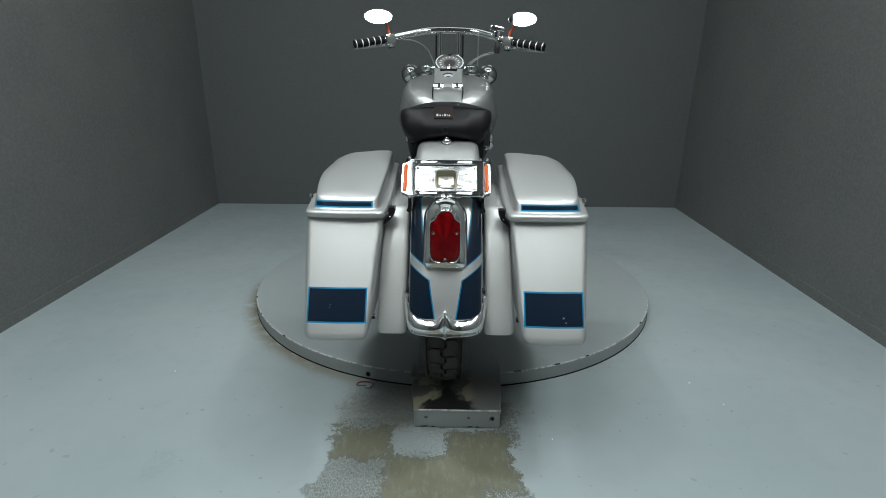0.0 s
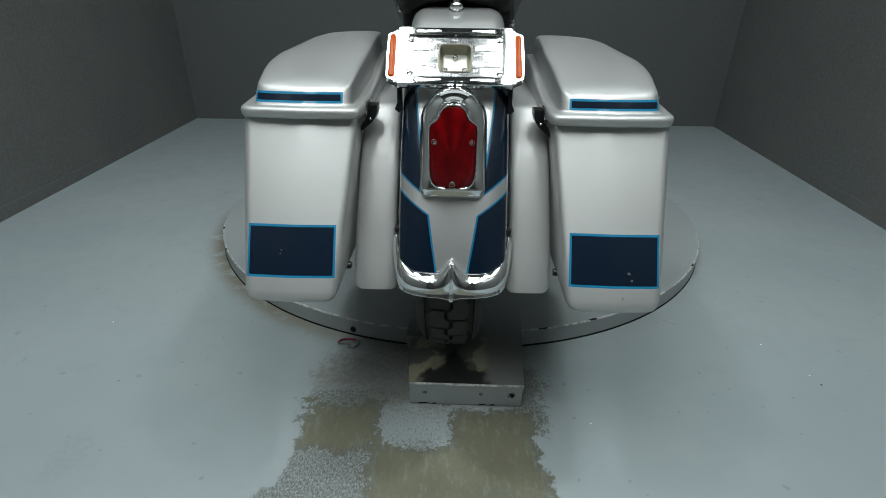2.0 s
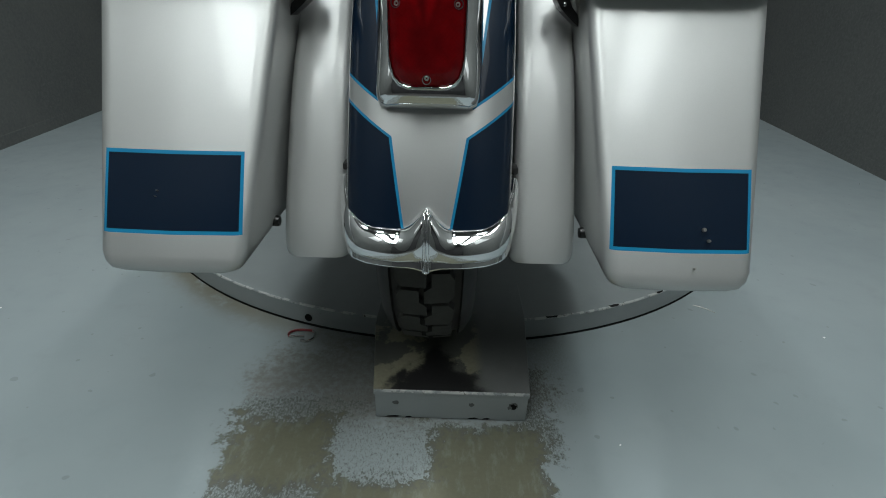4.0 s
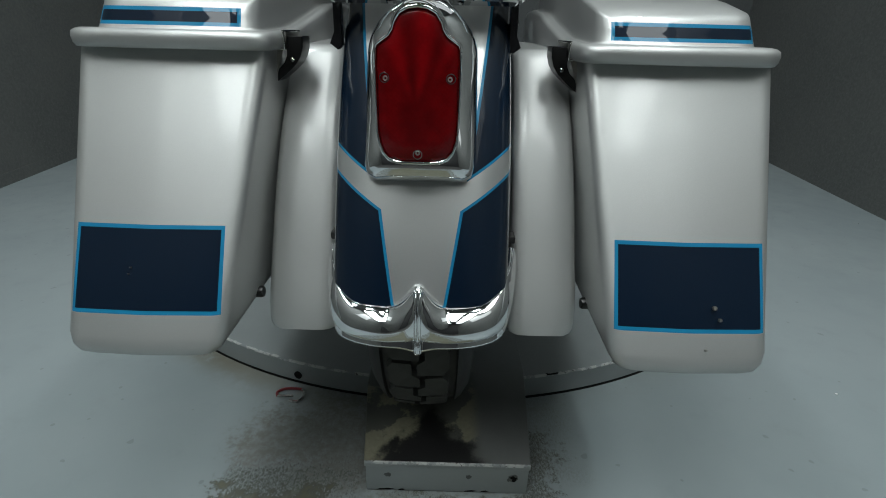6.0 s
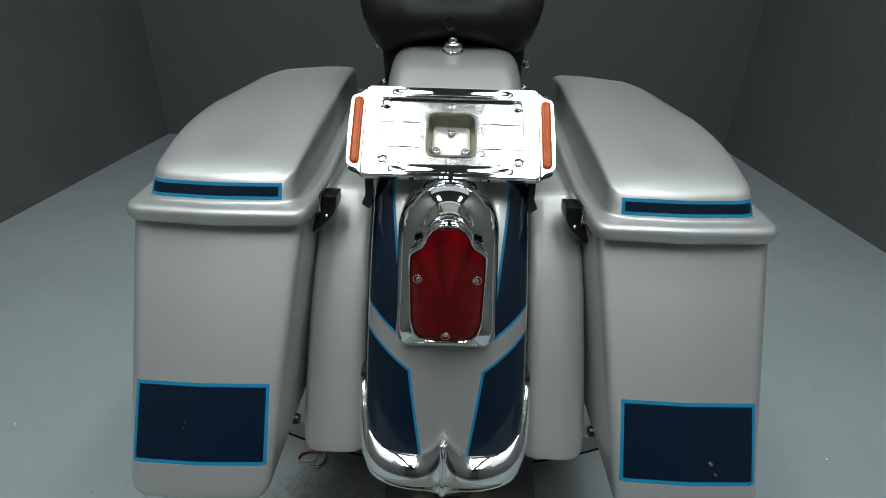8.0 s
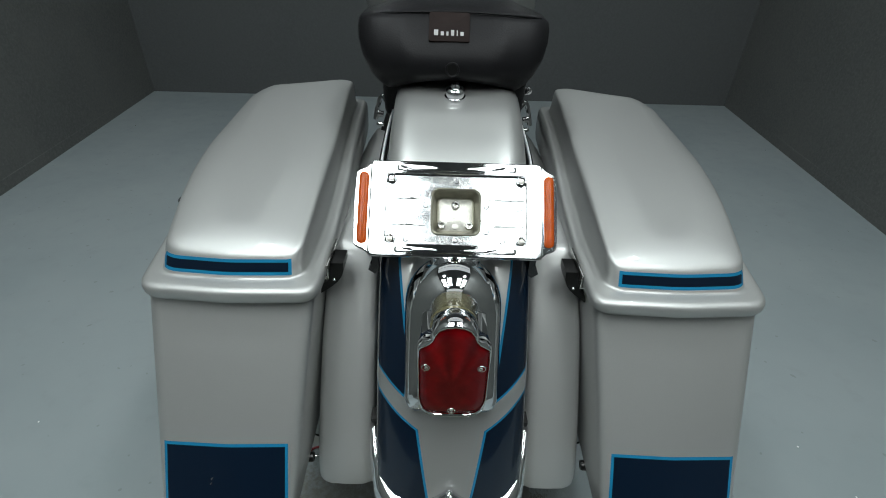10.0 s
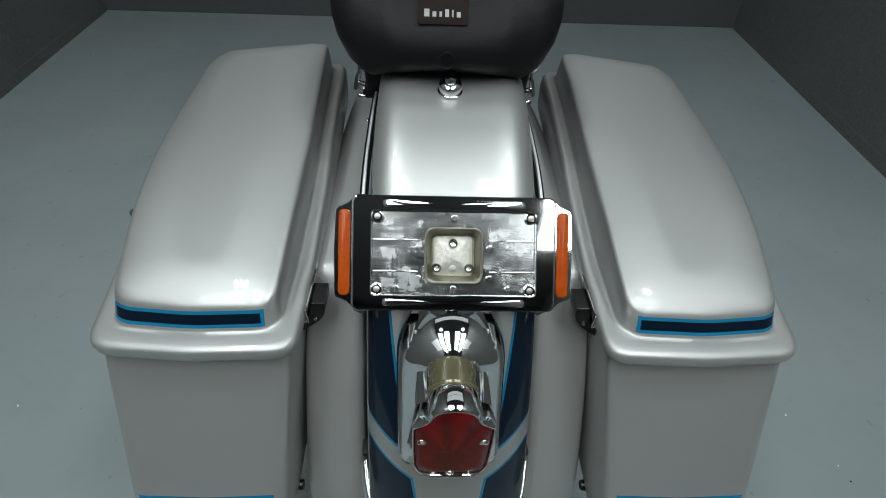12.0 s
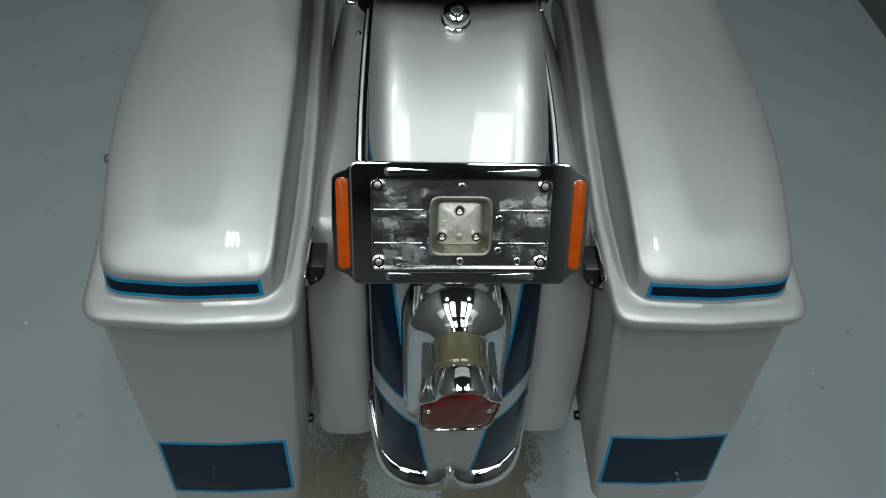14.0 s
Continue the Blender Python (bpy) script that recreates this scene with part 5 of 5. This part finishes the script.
for s in (-1, 1):
    bm = bmesh.new()
    block(bm, (-0.021, -0.010, -0.022), (0.021, 0.010, 0.004), 0.003, Matrix.Translation((FX + s * 0.037, 2.120, 0.930)) @ Matrix.Rotation(radians(64), 4, "X"))
    part("console_end", bm, M_CHROME, dash, "bright chrome console end")
    bm = bmesh.new()
    lathe(bm, [(0.036, -0.015), (0.036, 0.0), (0.033, 0.004), (0.028, 0.006)], aim((FX + s * 0.104, 2.37, 0.984), (s * 0.15, -0.2, 1)), 24)
    part("filler_ring", bm, M_BLACK, tank, "dark rubber filler ring")
    bm = bmesh.new()
    lathe(bm, [(0.026, 0.0), (0.027, 0.014), (0.025, 0.018), (0.018, 0.021), (0.006, 0.022)], aim((FX + s * 0.104, 2.50, 1.006), (0, -0.2, 1)), 24)
    part("fork_cap", bm, M_CHROME, bike, "chrome fork top cap")
    bm = bmesh.new()
    tube(bm, [(FX + s * 0.05, 2.53, 1.01), (FX + s * 0.104, 2.52, 1.012), (FX + s * 0.14, 2.60, 1.012), (FX + s * 0.184, 2.72, 1.000)], 0.014, 12, 3)
    part("lamp_bar", bm, M_CHROME, bike, "chrome auxiliary lamp bar")
    bm = bmesh.new()
    lathe(bm, [(0.004, -0.052), (0.016, -0.050), (0.029, -0.042), (0.037, -0.028), (0.042, -0.010), (0.044, 0.010)], aim((FX + s * 0.197, 2.76, 0.995), (0, 1, 0)), 28)
    lamp = part("auxiliary_lamp", bm, M_CHROME, bike, "round chrome auxiliary lamp")
    bm = bmesh.new()
    lathe(bm, [(0.042, 0.002), (0.048, 0.006), (0.048, 0.022), (0.042, 0.026)], aim((FX + s * 0.197, 2.76, 0.995), (0, 1, 0)), 28)
    part("lamp_rim", bm, M_BLACK, lamp, "black lamp rim")

# handlebar, risers, grips and controls
bm = bmesh.new()
tube(bm, [(-0.300, 2.505, 1.1402), (-0.283, 2.514, 1.144), (-0.262, 2.528, 1.150), (-0.18, 2.575, 1.172), (-0.11, 2.612, 1.190), (-0.05, 2.62, 1.195), (0.014, 2.62, 1.196), (0.08, 2.62, 1.194), (0.145, 2.612, 1.188), (0.21, 2.575, 1.168), (0.285, 2.528, 1.142), (0.308, 2.514, 1.136), (0.325, 2.505, 1.1325)], 0.0158, 14, 5)
bar = part("handlebar", bm, M_CHROME, bike, "wide polished chrome handlebar")
bar.location = (-0.018, 0, -0.010)
for s, x0 in ((-1, -0.029), (1, 0.057)):
    bm = bmesh.new()
    tube(bm, [(x0, 2.62, 1.19), (x0, 2.625, 1.12), (x0, 2.63, 1.05), (x0, 2.63, 0.99)], 0.0135, 12, 2)
    part("riser", bm, M_CHROME, bar, "tall chrome handlebar riser")
    bm = bmesh.new()
    tube(bm, [(x0 + s * 0.02, 2.62, 1.175), (x0 + s * 0.02, 2.625, 1.08), (x0 + s * 0.02, 2.63, 1.0)], 0.0045, 8, 2)
    part("riser_edge", bm, M_BLACK, bar)
for s, a, b in ((-1, (-0.405, 2.45, 1.118), (-0.283, 2.514, 1.144)), (1, (0.432, 2.45, 1.111), (0.308, 2.514, 1.136))):
    a, b = Vector(a), Vector(b)
    bm = bmesh.new()
    tube(bm, [a - (b - a) * 0.03, (a + b) / 2, b], 0.0172, 16, 3)
    grip = part("grip", bm, M_GRIP, bar, "black rubber grip with chrome rings")
    for k in range(5):
        c = a.lerp(b, 0.02 + 0.205 * k)
        bm = bmesh.new()
        lathe(bm, [(0.0165, -0.0022), (0.0184, -0.0014), (0.0184, 0.0014), (0.0165, 0.0022)], aim(c, b - a), 18)
        part("grip_ring", bm, M_SATIN, bar, "chrome grip ring")
    c = b + (b - a).normalized() * 0.026
    bm = bmesh.new()
    block(bm, (-0.021, -0.026, -0.024), (0.021, 0.020, 0.024), 0.006, aim(c, b - a))
    block(bm, (-0.016, -0.036, -0.012), (0.016, -0.024, 0.014), 0.004, aim(c, b - a))
    house = part("switch_housing", bm, M_CHROME, bar, "chrome switch housing")
    for k in (-1, 1):
        bm = bmesh.new()
        block(bm, (k * 0.010 - 0.006, -0.0405, -0.009), (k * 0.010 + 0.006, -0.034, 0.011), 0.002, aim(c, b - a))
        part("switch", bm, M_BLACK, bar)
    bm = bmesh.new()
    tube(bm, [c + Vector((0, 0.03, -0.015)), c + Vector((-s * -0.04, 0.045, -0.02)), c + Vector((s * 0.10, 0.02, -0.032)), c + Vector((s * 0.165, -0.01, -0.040))], lambda f: 0.0075 - 0.002 * f, 10, 4, 1.6)
    part("lever", bm, M_CHROME, bar, "chrome hand lever")
    # mirror on a stem whose orange reflection is put into its colour
    mc = Vector((-0.3055, 2.5, 1.237)) if s < 0 else Vector((0.340, 2.5, 1.229))
    bm = bmesh.new()
    tube(bm, [c + Vector((0, 0.0, 0.02)), c + Vector((s * 0.006, 0.0, 0.04)), mc + Vector((-s * 0.03, 0.02, -0.022)), mc + Vector((-s * 0.012, 0.022, 0.0))], 0.006, 10, 4)
    part("mirror_stem", bm, M_ORANGE, bar, "mirror stem coloured orange for its reflection")
    out_dir = Vector((-s * 0.055, -0.975, 0.275)).normalized()
    wide = Vector((1, 0, 0)) - out_dir * out_dir.x
    wide.normalize()
    tall = out_dir.cross(wide).normalized()

    def oval(k, h):
        return [mc + wide * (0.0635 * k * math.cos(t)) + tall * (0.032 * k * math.sin(t)) + out_dir * h for t in (2 * math.pi * j / 36 for j in range(36))]

    bm = bmesh.new()
    loft(bm, [oval(0.4, -0.022), oval(0.8, -0.016), oval(1.0, -0.006), oval(1.0, 0.001), oval(0.97, 0.002)])
    mirror = part("mirror", bm, M_CHROME, bar, "oval chrome rear-view mirror")
    bm = bmesh.new()
    loft(bm, [oval(0.965, 0.0015), oval(0.965, 0.003)])
    part("mirror_glass", bm, M_MIRROR, bar, "bright mirror glass", 30)
# brake reservoir and black control box
bm = bmesh.new()
rm = Matrix.Translation((0.233, 2.55, 1.196)) @ Matrix.Rotation(math.radians(10), 4, "Y")
block(bm, (-0.034, -0.02, -0.010), (0.034, 0.02, 0.011), 0.005, rm)
block(bm, (-0.012, -0.012, -0.040), (0.016, 0.012, -0.009), 0.004, rm)
part("brake_reservoir", bm, M_CHROME, bar, "chrome brake fluid reservoir")
bm = bmesh.new()
block(bm, (0.222, 2.52, 1.090), (0.246, 2.55, 1.140), 0.006)
part("control_box", bm, M_RUBBER, bar, "black box under the bar")
for pts in (((-0.235, 2.55, 1.150), (-0.15, 2.57, 1.145), (-0.09, 2.60, 1.11), (-0.055, 2.60, 1.04)), ((0.235, 2.54, 1.10), (0.17, 2.56, 1.085), (0.11, 2.57, 1.05), (0.075, 2.56, 1.0)), ((0.24, 2.54, 1.095), (0.16, 2.55, 1.075), (0.10, 2.55, 1.03), (0.07, 2.54, 0.98)), ((0.150, 2.60, 1.17), (0.150, 2.61, 1.10), (0.149, 2.61, 1.0))):
    bm = bmesh.new()
    tube(bm, pts, 0.0024, 8, 6)
    part("cable", bm, M_CABLE, bar, "thin grey control cable")


# wheels
def wheel(y, r, hw, name):
    c = Vector((0.0 if name == "rear_wheel" else 0.02, y, (RAMP_Z if name == "rear_wheel" else TZ) - RIDE + r))
    bm = bmesh.new()
    m = aim(c, (1, 0, 0))
    prof = [(r - 0.11, -hw * 0.62), (r - 0.10, -hw * 0.8), (r - 0.06, -hw), (r - 0.032, -hw * 0.97), (r - 0.014, -hw * 0.80), (r - 0.008, -hw * 0.69), (r - 0.0135, -hw * 0.66), (r - 0.009, 0), (r - 0.0135, hw * 0.66), (r - 0.008, hw * 0.69), (r - 0.014, hw * 0.80), (r - 0.032, hw * 0.97), (r - 0.06, hw), (r - 0.10, hw * 0.8), (r - 0.11, hw * 0.62)]
    lathe(bm, prof + [prof[0]], m, 72, False, False)
    tyre = part(name, bm, M_RUBBER, bike, "black treaded motorcycle tyre and wheel", 50)
    bm = bmesh.new()
    lathe(bm, [(r - 0.109, -hw * 0.6), (r - 0.125, -hw * 0.55), (r - 0.13, 0), (r - 0.125, hw * 0.55), (r - 0.109, hw * 0.6)], m, 48, False, False)
    lathe(bm, [(0.02, -hw * 0.7), (0.045, -hw * 0.65), (0.05, 0), (0.045, hw * 0.65), (0.02, hw * 0.7)], m, 20)
    for k in range(16):
        a = 2 * math.pi * k / 16
        d = Vector((0, math.cos(a), math.sin(a)))
        tube(bm, [c + d * 0.045, c + d * (r - 0.126)], 0.003, 6, 1)
    part("rim", bm, M_CHROME, tyre, "spoked chrome rim")
    return c, tyre


RR, RHW = 0.328, 0.070
rc, tyre = wheel(1.575, RR, RHW, "rear_wheel")
wheel(3.10, 0.32, 0.055, "front_wheel")


PITCH = 2 * math.pi / 32


def tread(side):
    """A six-sided tread block with a zigzag inner edge, drawn at the bottom of the wheel."""
    out = [(0.0015, -0.45), (0.0015, -0.08), (0.0115, 0.08), (0.0115, 0.45), (0.034, 0.45), (0.041, 0.25), (0.041, -0.25), (0.034, -0.45)]
    b2 = bmesh.new()
    top, low = [], []
    for x, f in out:
        x = x - 0.004 if side > 0 else 0.002 - x if x < 0.02 else 0.001 - x
        th = f * PITCH
        R = RR - 0.010 * (abs(x) / RHW / 0.8) ** 2.6
        top.append(b2.verts.new((x, -math.sin(th) * R, -math.cos(th) * R)))
        low.append(b2.verts.new((x * 1.02, -math.sin(th * 1.05) * (R - 0.012), -math.cos(th * 1.05) * (R - 0.012))))
    b2.faces.new(top)
    for i in range(len(top)):
        j = (i + 1) % len(top)
        b2.faces.new((top[i], top[j], low[j], low[i]))
    bmesh.ops.recalc_face_normals(b2, faces=b2.faces)
    me = bpy.data.meshes.new("tread_block")
    b2.to_mesh(me)
    b2.free()
    me.materials.append(M_TREAD)
    return me


blocks = [tread(-1), tread(1)]
for k in range(32):
    for j, me in enumerate(blocks):
        ob = new("tread_block", me)
        ob.parent = tyre
        ob.matrix_basis = Matrix.Translation(rc) @ Matrix.Rotation(PITCH * (k + 0.5 * j), 4, "X")

# fork, frame and rear swing arm
bm = bmesh.new()
for s in (-1, 1):
    tube(bm, [(0.014 + s * 0.1, 2.70, 0.96), (0.02 + s * 0.1, 3.10, 0.330)], 0.022, 12, 1)
    tube(bm, [(0.02 + s * 0.02, 3.10, 0.330), (0.02 + s * 0.122, 3.10, 0.330)], 0.012, 10, 1)
block(bm, (-0.12, 2.66, 0.93), (0.15, 2.74, 0.975), 0.01)
part("fork", bm, M_CHROME, bike, "chrome front fork")
bm = bmesh.new()
for s in (-1, 1):
    tube(bm, [(s * 0.085, 1.575, 0.351), (s * 0.09, 1.95, 0.36), (s * 0.10, 2.35, 0.32), (s * 0.06, 2.55, 0.55), (0.012, 2.62, 0.93)], 0.016, 10, 4)
    tube(bm, [(s * 0.085, 1.95, 0.36), (s * 0.085, 1.85, 0.55), (s * 0.07, 2.05, 0.72), (s * 0.03, 2.5, 0.86)], 0.014, 10, 4)
    tube(bm, [(s * 0.02, 1.575, 0.351), (s * 0.1, 1.575, 0.351)], 0.014, 10, 1)
    tube(bm, [(s * 0.080, 1.85, 0.5), (s * 0.080, 1.7, 0.62), (s * 0.078, 1.64, 0.66)], 0.010, 10, 3)
part("frame", bm, M_BLACK, bike, "black tubular frame")

bike.location.z += RIDE
